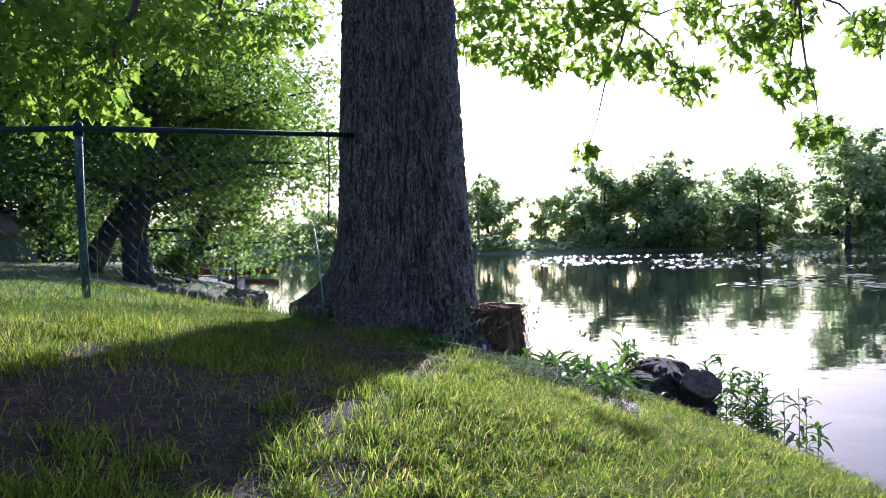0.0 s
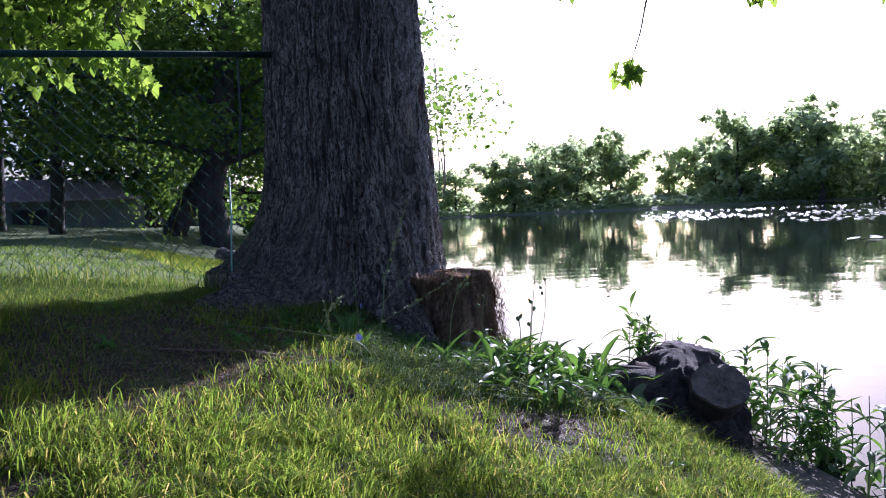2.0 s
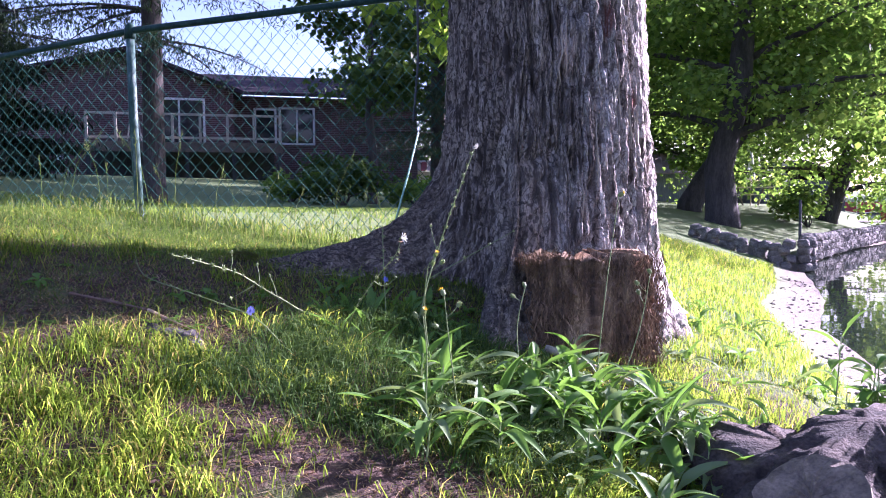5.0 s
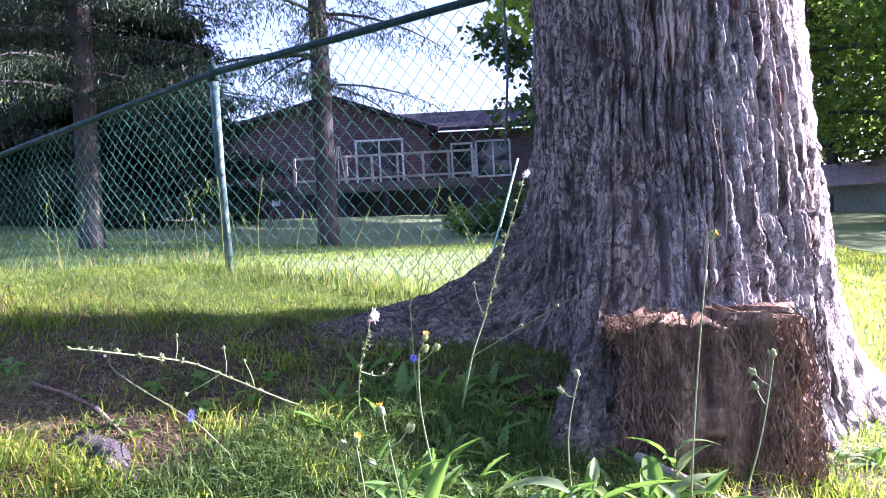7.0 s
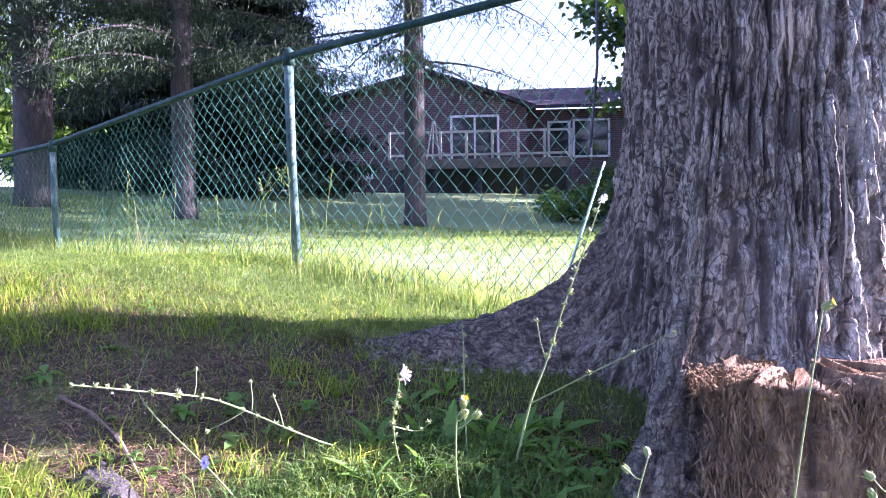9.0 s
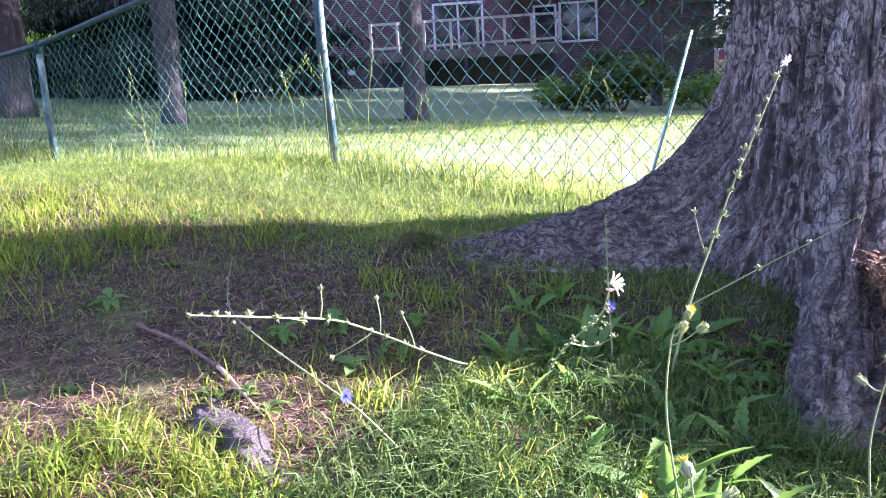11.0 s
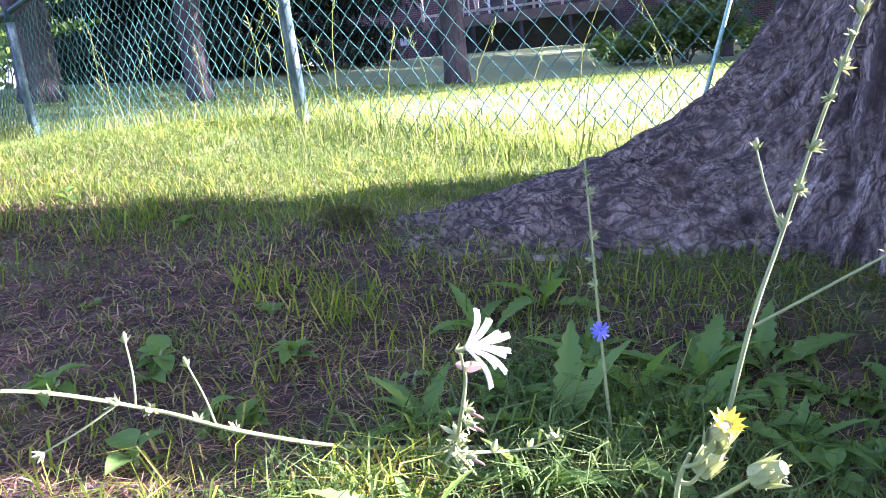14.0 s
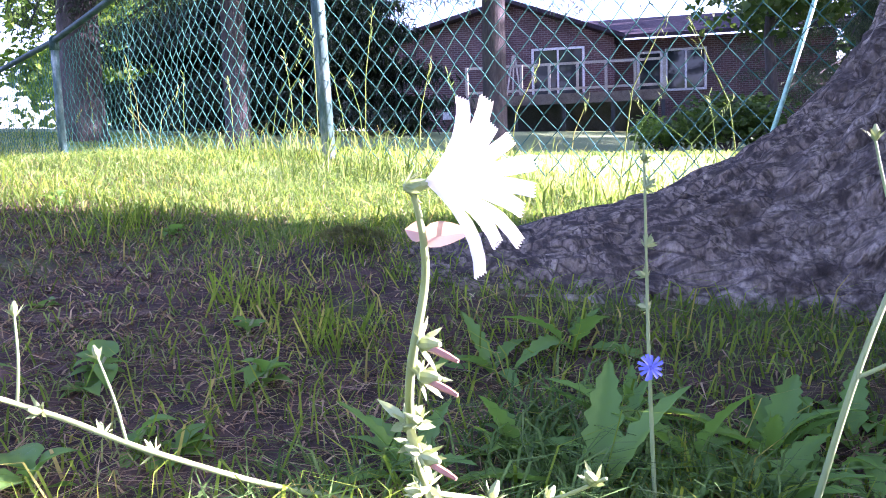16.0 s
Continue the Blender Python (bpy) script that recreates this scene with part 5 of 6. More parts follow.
# ---- grass ----
def grass_mesh(name, x, y, tall, wide, seed, lean=0.5, lift=1.0):
    """Bent tapering blades rooted on the ground."""
    rg = np.random.default_rng(seed)
    n = len(x)
    z = height(x, y) - 0.008
    yaw = rg.uniform(0, 2 * np.pi, n)
    bend = np.abs(rg.normal(lean, 0.3, n))
    d = np.stack([np.cos(yaw), np.sin(yaw), np.zeros(n)], -1)
    face = rg.uniform(0, 2 * np.pi, n)
    s = np.stack([np.cos(face), np.sin(face), np.zeros(n)], -1)
    root = np.stack([x, y, z], -1)
    mid = root + (d * (0.22 * bend)[:, None] + np.array([0, 0, 0.55 * lift])) * tall[:, None]
    tip = root + (d * (0.85 * bend)[:, None] + np.array([0, 0, lift]) * (1 - 0.3 * np.minimum(bend, 1.6))[:, None]) * tall[:, None]
    w = (wide * 0.5)[:, None]
    co = np.stack([root - s * w, root + s * w, mid - s * w * 0.8, mid + s * w * 0.8, tip], 1).reshape(-1, 3)
    b = (np.arange(n) * 5)[:, None]
    return array_mesh(name, co, b + np.array([[0, 1, 3, 2]]), b + np.array([[2, 3, 4]]))


def scatter(x0, x1, y0, y1, count, seed):
    rg = np.random.default_rng(seed)
    return rg.uniform(x0, x1, count), rg.uniform(y0, y1, count), rg


def clear(x, y):
    """True where nothing solid stands."""
    a = np.hypot(x - TX, y - TY) > 0.68
    root = np.hypot((x + 0.45) * 0.6 + (y - 4.12) * 0.35, (y - 4.12) * 1.5 - (x + 0.45) * 0.6) > 0.3
    return a & root & (inland(x, y) > 0.55)


def bare(x, y):
    """0 in thick turf to 1 on bare, shaded soil."""
    worn = np.exp(-(((x + 0.75) / 0.95) ** 4 + ((y - 2.9) / 0.75) ** 4)) * 0.66
    worn += np.exp(-(((x + 3.0) / 1.2) ** 4 + ((y - 1.9) / 0.9) ** 4)) * 0.4
    worn += np.exp(-(((x - 0.0) / 0.5) ** 2 + ((y - 2.1) / 0.4) ** 2)) * 0.8
    # bare brown soil in the trunk shadow's shape, which also deepens that shade
    u, v = (x + 2.5) * 0.804 + (y - 2.35) * 0.595, (y - 2.35) * 0.804 - (x + 2.5) * 0.595
    worn += np.exp(-((u / 1.5) ** 4 + (v / 0.62) ** 4)) * 0.55
    rough_edge = np.where(y < 2.4, 0.2, 0.45) * np.clip((4.3 - y) / 0.6, 0.15, 1)
    return np.clip(worn + rough_edge * vnoise(x * 1.3, y * 1.3, 0.7, 51), 0, 1)


x, y, rg = scatter(-5.6, 2.6, 0.0, 5.4, 170000, 101)
thin = rg.uniform(0, 1, len(x)) > np.clip(bare(x, y) * 0.9 + 0.1, 0, 0.96)
ok = clear(x, y) & thin
x, y = x[ok], y[ok]
patch = 0.5 + 0.5 * vnoise(x * 1.7, y * 1.7, 0.2, 52)
tall = rg.gamma(6, 1, len(x)) / 6 * (0.035 + 0.05 * patch) * np.clip(1.35 - 0.4 * np.maximum(y - 2.6, 0), 0.55, 1)
turf = thing("turf", "patchy grass with thin and thick tufts on the bank", "grass")
tagged(turf, kind="stuff")
tagged(part("blades", grass_mesh("blades", x, y, tall, rg.uniform(0.0022, 0.0045, len(x)), 102, 1.0), M_GRASS, turf), kind="stuff")
# denser blades in the sun below the path and along the foot of the fence
cx, cy, rg = scatter(-4.6, 0.7, 0.4, 2.6, 1700, 123)
m = (inland(cx, cy) > 0.6) & (rg.uniform(0, 1, len(cx)) > 1.2 * bare(cx, cy))
cx, cy = np.repeat(cx[m], 48), np.repeat(cy[m], 48)
x, y = cx + rg.normal(0, 0.032, len(cx)), cy + rg.normal(0, 0.032, len(cx))
tagged(part("sunny_blades", grass_mesh("sunny_blades", x, y, rg.uniform(0.045, 0.125, len(x)), rg.uniform(0.003, 0.006, len(x)), 124, 1.1), M_GRASS, turf), kind="stuff")
x, y, rg = scatter(-5.2, 0.2, 3.55, 5.1, 60000, 125)
ok = clear(x, y) & (rg.uniform(0, 1, len(x)) < np.clip((y - 3.5) / 0.5, 0, 1)) & (np.hypot(x + 0.9, y - 3.9) > 0.3)
x, y = x[ok], y[ok]
tagged(part("fence_blades", grass_mesh("fence_blades", x, y, rg.uniform(0.025, 0.065, len(x)), rg.uniform(0.0025, 0.0045, len(x)), 126, 1.2), M_LAWN, turf), kind="stuff")
# thicker tufts
cx, cy, rg = scatter(-4.8, 2.2, 0.5, 4.6, 760, 103)
m = (inland(cx, cy) > 0.7) & (bare(cx, cy) < 0.6) & (cy < 3.7) & ~((cx > -1.7) & (cx < 0.5) & (cy > 2.2) & (cy < 3.7) & (rg.uniform(0, 1, len(cx)) < 0.82))
cx, cy = cx[m], cy[m]
x = np.repeat(cx, 70) + rg.normal(0, 0.04, len(cx) * 70)
y = np.repeat(cy, 70) + rg.normal(0, 0.035, len(cx) * 70)
ok = clear(x, y)
x, y = x[ok], y[ok]
tagged(part("tufts", grass_mesh("tufts", x, y, rg.uniform(0.05, 0.13, len(x)), rg.uniform(0.0025, 0.0045, len(x)), 104, 1.1), M_GRASS, turf), kind="stuff")
# dead straw on the soil
x, y, rg = scatter(-4.8, 1.6, 0.6, 4.6, 130000, 105)
ok = clear(x, y) & (rg.uniform(0, 1, len(x)) < 0.08 + 0.7 * bare(x, y) * (1 - 0.8 * np.exp(-((x + 2.7) / 1.4) ** 4 - ((y - 1.6) / 1.2) ** 4)))
x, y = x[ok], y[ok]
tagged(part("thatch", grass_mesh("thatch", x, y, rg.uniform(0.03, 0.1, len(x)), rg.uniform(0.002, 0.004, len(x)), 106, 1.1, 0.4), M_STRAW, turf), kind="stuff")
x, y, rg = scatter(-2.4, 0.4, 2.1, 4.3, 42000, 116)
ok = clear(x, y) & (rg.uniform(0, 1, len(x)) < (0.35 + bare(x, y)) * np.where((x > -0.6) & (y < 3.3), 0.35, 1))
x, y = x[ok], y[ok]
tagged(part("thatch", grass_mesh("thatch", x, y, rg.uniform(0.03, 0.09, len(x)), rg.uniform(0.0022, 0.0045, len(x)), 117, 1.3, 0.35), M_STRAW, turf), kind="stuff")
x, y, rg = scatter(-2.6, 0.5, 2.2, 4.5, 42000, 118)
gap = 0.5 + 0.5 * vnoise(x * 3.1, y * 3.1, 0.9, 53)
ok = clear(x, y) & (rg.uniform(0, 1, len(x)) < (0.15 + 0.8 * gap) * np.clip((y - 2.2) / 0.9, 0.25, 1))
x, y = x[ok], y[ok]
tagged(part("shade_blades", grass_mesh("shade_blades", x, y, rg.uniform(0.025, 0.075, len(x)), rg.uniform(0.0018, 0.0034, len(x)), 119, 1.2, 0.75), M_SPARSE, turf), kind="stuff")
# dark green clumps among the flowers, their colour lowered for shade missing there
cx, cy, rg = scatter(-0.75, 0.5, 2.35, 3.5, 300, 121)
m = (inland(cx, cy) > 0.7) & (np.hypot(cx - 0.5, cy - 3.95) > 0.5) & (cx - 0.2 * (cy - 2.9) > -0.62)
cx, cy = cx[m], cy[m]
x = np.repeat(cx, 46) + rg.normal(0, 0.045, len(cx) * 46)
y = np.repeat(cy, 46) + rg.normal(0, 0.045, len(cx) * 46)
tagged(part("clumps", grass_mesh("clumps", x, y, rg.uniform(0.04, 0.14, len(x)), rg.uniform(0.0025, 0.005, len(x)), 122, 1.2), M_CLUMP, turf), kind="stuff")
# lawn beyond the fence
lawn = thing("lawn", "short mown lawn beyond the fence", "grass")
tagged(lawn, kind="stuff")
x, y, rg = scatter(-14, 3.6, 5.0, 12.0, 40000, 107)
ok = (inland(x, y) > 0.6) & (np.hypot(x - TX, y - TY) > 0.75)
x, y = x[ok], y[ok]
far = np.clip((y - 5) / 8, 0, 1)
tagged(part("blades", grass_mesh("blades", x, y, rg.uniform(0.03, 0.06, len(x)), rg.uniform(0.006, 0.01, len(x)) * (1 + far), 108, 0.8), M_LAWN, lawn), kind="stuff")
x, y, rg = scatter(-13, -5.0, 0.5, 6.4, 26000, 109)
tagged(part("blades", grass_mesh("blades", x, y, rg.uniform(0.04, 0.09, len(x)), rg.uniform(0.005, 0.009, len(x)), 110, 0.7), M_LAWN, lawn), kind="stuff")
# uncut grass under the fence
q = np.random.default_rng(111).uniform(0, 4, 3000)
rg = np.random.default_rng(112)
line = np.array([along_fence(v)[:2] for v in q])
x, y = line[:, 0] + rg.normal(0, 0.16, len(q)), line[:, 1] + rg.normal(0.02, 0.16, len(q))
uncut = thing("uncut_grass", "long uncut grass and seed stalks under the fence", "grass")
tagged(uncut, kind="stuff")
ok = clear(x, y)
x, y = x[ok], y[ok]
tagged(part("blades", grass_mesh("blades", x, y, rg.uniform(0.07, 0.22, len(x)), rg.uniform(0.003, 0.006, len(x)), 113, 0.7), M_LONGGRASS, uncut), kind="stuff")
stalks = Build()
for k in range(40):
    v = random.uniform(0.15, 3.2)
    fx, fy = along_fence(v)[:2]
    fx, fy = fx + random.gauss(0, 0.12), fy + random.gauss(0.1, 0.15)
    z, tl = ground_at(fx, fy), random.uniform(0.3, 0.62)
    dx, dy = random.gauss(0, 0.12), random.gauss(0, 0.12)
    stalks.tube([(fx, fy, z), (fx + dx * 0.3, fy + dy * 0.3, z + tl * 0.6), (fx + dx, fy + dy, z + tl)], [0.0022, 0.0018, 0.001], 4, cap=False)
    for j in range(7):
        p = Vector((fx + dx * (0.8 + 0.03 * j), fy + dy * (0.8 + 0.03 * j), z + tl * (0.82 + 0.028 * j)))
        stalks.leaf(p, (random.gauss(0, 0.6), random.gauss(0, 0.6), 1), (1, 0, 0.1), 0.03, 0.005, 0.2, 2)
tagged(part("stalks", stalks, M_LONGGRASS, uncut, "dry seed stalks"), kind="stuff")
# shore plants on the lake side of the tree
x, y, rg = scatter(0.6, 4.6, 4.2, 13.5, 34000, 114)
ok = clear(x, y)
x, y = x[ok], y[ok]
tagged(part("shore_blades", grass_mesh("shore_blades", x, y, rg.uniform(0.04, 0.12, len(x)), rg.uniform(0.004, 0.008, len(x)), 115, 0.7), M_GRASS, turf), kind="stuff")


# ---- wild flowers ----
def bez(points, n=14):
    """A smooth line through the given places."""
    pts = [Vector(p) for p in points]
    out = []
    for i in range(len(pts) - 1):
        p0, p1, p2, p3 = pts[max(i - 1, 0)], pts[i], pts[i + 1], pts[min(i + 2, len(pts) - 1)]
        for k in range(n):
            t = k / n
            out.append(0.5 * ((2 * p1) + (p2 - p0) * t + (2 * p0 - 5 * p1 + 4 * p2 - p3) * t * t + (3 * p1 - p0 - 3 * p2 + p3) * t ** 3))
    out.append(pts[-1])
    return out


def stem(parent, points, r0, r1, name="stem"):
    line = bez(points)
    b = Build()
    b.tube(line, [r0 + (r1 - r0) * i / (len(line) - 1) for i in range(len(line))], 7)
    part(name, b, M_STEM, parent, soft=True)
    return line


def bracts(parent, p, way, size, count=7, name="bud", mat=None, plump=False):
    """A knot of small pointed bracts round a bud."""
    p, way = Vector(p), Vector(way).normalized()
    b = Build()
    s = way.orthogonal().normalized()
    b.tube([p - way * size * 0.1, p + way * size * 0.2, p + way * size * 0.6, p + way * size], [size * 0.12, size * (0.36 if plump else 0.26), size * (0.33 if plump else 0.24), size * (0.2 if plump else 0.08)], 9)
    for k in range(count):
        a = 2 * math.pi * k / count + random.uniform(-0.3, 0.3)
        o = s * math.cos(a) + way.cross(s) * math.sin(a)
        b.leaf(p + o * size * (0.33 if plump else 0.16), way * 0.8 + o * (random.uniform(-0.2, 0.12) if plump else random.uniform(0.2, 0.9)), o, size * random.uniform(0.6, 1.0), size * 0.26, -0.2, 3)
    return part(name, b, mat or M_STEM, parent)


def chicory_flower(parent, p, way, size, petal_mat, spread=1.0, count=15, cone=0.0):
    """A ring of narrow strap petals with toothed tips, round a green cup."""
    p, way = Vector(p), Vector(way).normalized()
    s = way.orthogonal().normalized()
    t = way.cross(s)
    cup = bracts(parent, p - way * size * 0.28, way, size * 0.3, 8, "cup")
    for k in range(count):
        a = 2 * math.pi * k / count + random.uniform(-0.09, 0.09)
        o = s * math.cos(a) + t * math.sin(a)
        side = way.cross(o)
        b = Build()
        ln, w = size * random.uniform(0.85, 1.05), size * random.uniform(0.2, 0.26)
        up = random.uniform(0.25, 0.5)
        rows = []
        for i in range(6):
            f = i / 5
            c = p + o * (ln * f * spread) + way * (ln * (up * f - 0.35 * f * f + cone * f) + size * 0.05)
            hw = w * 0.5 * (0.35 + 0.65 * min(1, f * 1.8))
            rows.append((c - side * hw, c - way * hw * 0.25, c + side * hw))
        verts = [q for r in rows for q in r]
        end = rows[-1]
        faces = [(3 * i + j, 3 * i + j + 1, 3 * i + j + 4, 3 * i + j + 3) for i in range(5) for j in range(2)]
        for j in range(5):
            q = end[0].lerp(end[2], (j + 0.5) / 5) + (o * spread + way * -0.3) * size * 0.06
            verts.append(q)
        verts += [end[0].lerp(end[2], j / 5) for j in range(6)]
        for j in range(5):
            faces.append((23 + j, 24 + j, 18 + j))
        b.add(verts, faces)
        part("petal", b, petal_mat, cup)
    b = Build()
    for k in range(9):
        a = 2 * math.pi * k / 9
        o = s * math.cos(a) + t * math.sin(a)
        b.tube([p + o * size * 0.06, p + o * size * 0.1 + way * size * 0.28, p + o * size * 0.15 + way * size * 0.34], size * 0.018, 4)
    part("stamens", b, petal_mat, cup)
    return cup


def side_buds(parent, line, start, stop, step, size, seed):
    rg = random.Random(seed)
    f = start
    while f < stop:
        p = line[int(f * (len(line) - 1))]
        o = Vector((rg.gauss(0, 1), rg.gauss(0, 1), rg.uniform(0.1, 0.8))).normalized()
        for k in range(rg.choice((1, 2, 2))):
            bracts(parent, p + o * size * 0.1 * k, o + Vector((rg.gauss(0, 0.4), rg.gauss(0, 0.4), rg.gauss(0.2, 0.3))), size * rg.uniform(0.7, 1.2), 6)
        f += step * rg.uniform(0.6, 1.4)


random.seed(12)
star = thing("chicory", "leaning chicory stalk with one wide pale flower facing the lake", "flower", (0, 0, 0), 0, "chicory plants under the maple")
FP = Vector((-0.096, 2.781, 1.1465))
line = stem(star, [(-0.40, 3.27, 0.76), (-0.33, 3.13, 0.87), (-0.21, 2.93, 1.0), (-0.122, 2.805, 1.085), (-0.102, 2.787, 1.125), FP - Vector((0.003, 0.002, 0.001))], 0.0022, 0.0007)
cup = bracts(star, FP - Vector((0.004, 0.003, 0.001)), (0.82, 0.57, 0.15), 0.006, 8, "cup")
FR, FU, FC = Vector((0.82, 0.57, 0)), Vector((0, 0, 1)), Vector((0.57, -0.82, 0))
for k in range(10):
    phi = radians(-64 + 142 * (k + 0.5) / 10 + random.uniform(-3, 3))
    depth = 0.45 * (-1) ** k * random.uniform(0.2, 1.0) + 0.1
    way = (FR * math.cos(phi) + FU * math.sin(phi) + FC * depth).normalized()
    side = way.cross(FC).normalized()
    top = side.cross(way)
    ln, wd = random.uniform(0.020, 0.0255), random.uniform(0.0029, 0.0038)
    rows, faces = [], []
    for i in range(7):
        f = i / 6
        q = FP + way * (ln * f) + FR * 0.003 * math.sin(3.1 * f) - FU * 0.002 * f * f + top * 0.0012 * math.sin(6 * f + k)
        hw = wd * 0.5 * (0.4 + 0.6 * min(1, f * 1.7))
        rows += [q - side * hw, q - top * hw * 0.3, q + side * hw]
    e0, e1 = rows[-3], rows[-1]
    faces = [(3 * i + j, 3 * i + j + 1, 3 * i + j + 4, 3 * i + j + 3) for i in range(6) for j in range(2)]
    for j in range(5):
        rows += [e0.lerp(e1, j / 5), e0.lerp(e1, (j + 1) / 5), e0.lerp(e1, (j + 0.5) / 5) + way * 0.0007]
        faces.append((21 + 3 * j, 22 + 3 * j, 23 + 3 * j))
    b = Build()
    b.add(rows, faces)
    part("petal", b, M_PETALW, cup, soft=True)
b = Build()
b.leaf((-0.101, 2.786, 1.1335), (0.8, 0.05, 0.12), (0.2, -1, 0.3), 0.013, 0.006, 0.1, 5, 0.6)
b.leaf((-0.101, 2.786, 1.1345), (-0.5, -0.3, 0.15), (0.2, -1, 0.3), 0.005, 0.005, 0.1, 4, 0.6)
part("faded_flower", b, M_PETALP, star, "closed faded pink floret")
for dz, dx, k in ((1.108, 0.004, 1), (1.099, 0.006, 2), (1.085, -0.002, 3), (1.075, 0.003, 4), (1.062, -0.005, 5)):
    p = Vector((-0.106 - (1.11 - dz) * 0.25, 2.789 + (1.11 - dz) * 0.3, dz))
    bracts(star, p, (random.gauss(0, 0.5), -0.4 + random.gauss(0, 0.4), 0.5), 0.0048, 6)
    if k in (1, 2, 4):
        b = Build()
        q = p + Vector((0.005, -0.003, -0.001))
        b.tube([q, q + Vector((0.003, -0.001, 0.0003)), q + Vector((0.006, -0.001, -0.0006)), q + Vector((0.009, -0.001, -0.0016))], [0.0005, 0.001, 0.0009, 0.0005], 5)
        part("withered_floret", b, M_SHRIVEL, star)
        bracts(star, p + Vector((0.002, -0.002, 0)), (0.9, -0.2, 0.1), 0.007, 6)
side_buds(star, line, 0.2, 0.62, 0.07, 0.010, 31)
branch = stem(star, [line[int(0.38 * len(line))], (-0.2, 3.02, 0.96), (-0.14, 2.98, 1.0)], 0.0016, 0.0009, "branch")
side_buds(star, branch, 0.3, 1.0, 0.3, 0.01, 32)

sprawl = thing("chicory", "sprawling chicory stem stretched low over the soil", "flower", (0, 0, 0), 0, "chicory plants under the maple")
line = stem(sprawl, [(-0.36, 3.36, 0.78), (-0.53, 3.19, 0.83), (-0.60, 3.06, 0.90), (-0.655, 2.98, 0.955), (-0.70, 2.86, 1.02), (-0.74, 2.72, 1.06), (-0.77, 2.61, 1.09), (-0.80, 2.55, 1.105)], 0.0032, 0.0016)
side_buds(sprawl, line, 0.3, 1.0, 0.055, 0.013, 33)
for at_, way, ln in ((0.33, (-0.3, -0.1, 1.0), 0.08), (0.45, (-0.1, 0.1, 1.0), 0.075), (0.47, (-0.7, -0.6, -0.45), 0.10), (0.62, (0.05, 0.1, 1.0), 0.06), (0.7, (0.2, 0.5, -0.2), 0.04)):
    p = line[int(at_ * (len(line) - 1))]
    w = Vector(way).normalized()
    tw = stem(sprawl, [p, p + w * ln * 0.5 + Vector((0.004, 0, 0)), p + w * ln], 0.0015, 0.001, "branch")
    bracts(sprawl, tw[-1], w, 0.012, 7)
chicory_flower(sprawl, (-0.765, 2.63, 1.075), (-0.2, -0.4, -0.8), 0.011, M_PETALW, 0.35, 9)
arc = thing("chicory", "arching chicory stem ending in a small blue flower", "flower", (0, 0, 0), 0, "chicory plants under the maple")
line = stem(arc, [(-0.50, 2.82, 0.74), (-0.60, 2.775, 0.865), (-0.72, 2.80, 0.91), (-0.92, 2.87, 0.96), (-1.08, 2.96, 0.99), (-1.17, 3.05, 1.02), (-1.25, 3.165, 1.08)], 0.0024, 0.001)
side_buds(arc, line, 0.35, 1.0, 0.13, 0.010, 34)
chicory_flower(arc, (-0.62, 2.762, 0.899), (-0.2, -0.9, 0.3), 0.017, M_PETALB, 0.95, 15)
upright = thing("chicory", "upright chicory stalk with a small deep blue flower low on it", "flower", (0, 0, 0), 0, "chicory plants under the maple")
line = stem(upright, [(-0.265, 3.40, 0.76), (-0.272, 3.40, 0.95), (-0.276, 3.405, 1.05), (-0.279, 3.407, 1.17)], 0.0026, 0.0012)
side_buds(upright, line, 0.5, 1.0, 0.1, 0.013, 35)
chicory_flower(upright, (-0.262, 3.375, 0.95), (0.6, -0.7, 0.2), 0.0145, M_PETALB, 0.9, 13)
tall_c = thing("chicory", "tall chicory stalk with pale blossom at its tip against the trunk", "flower", (0, 0, 0), 0, "chicory plants under the maple")
line = stem(tall_c, [(-0.13, 3.43, 0.78), (-0.09, 3.44, 0.945), (-0.055, 3.475, 1.06), (0.0, 3.47, 1.22), (0.06, 3.46, 1.37), (0.108, 3.456, 1.495)], 0.0036, 0.0014)
side_buds(tall_c, line, 0.42, 0.97, 0.06, 0.015, 36)
chicory_flower(tall_c, (0.114, 3.452, 1.502), (0.6, -0.4, -0.5), 0.017, M_PETALW, 0.9, 13)
tw = stem(tall_c, [(-0.055, 3.475, 1.06), (-0.07, 3.47, 1.11), (-0.082, 3.475, 1.165)], 0.002, 0.0013, "branch")
bracts(tall_c, tw[-1], (0, 0, 1), 0.014)
tw = stem(tall_c, [(-0.09, 3.44, 0.945), (0.06, 3.5, 1.03), (0.19, 3.56, 1.1), (0.27, 3.6, 1.145)], 0.0022, 0.001, "branch")
side_buds(tall_c, tw, 0.35, 1.0, 0.3, 0.012, 37)


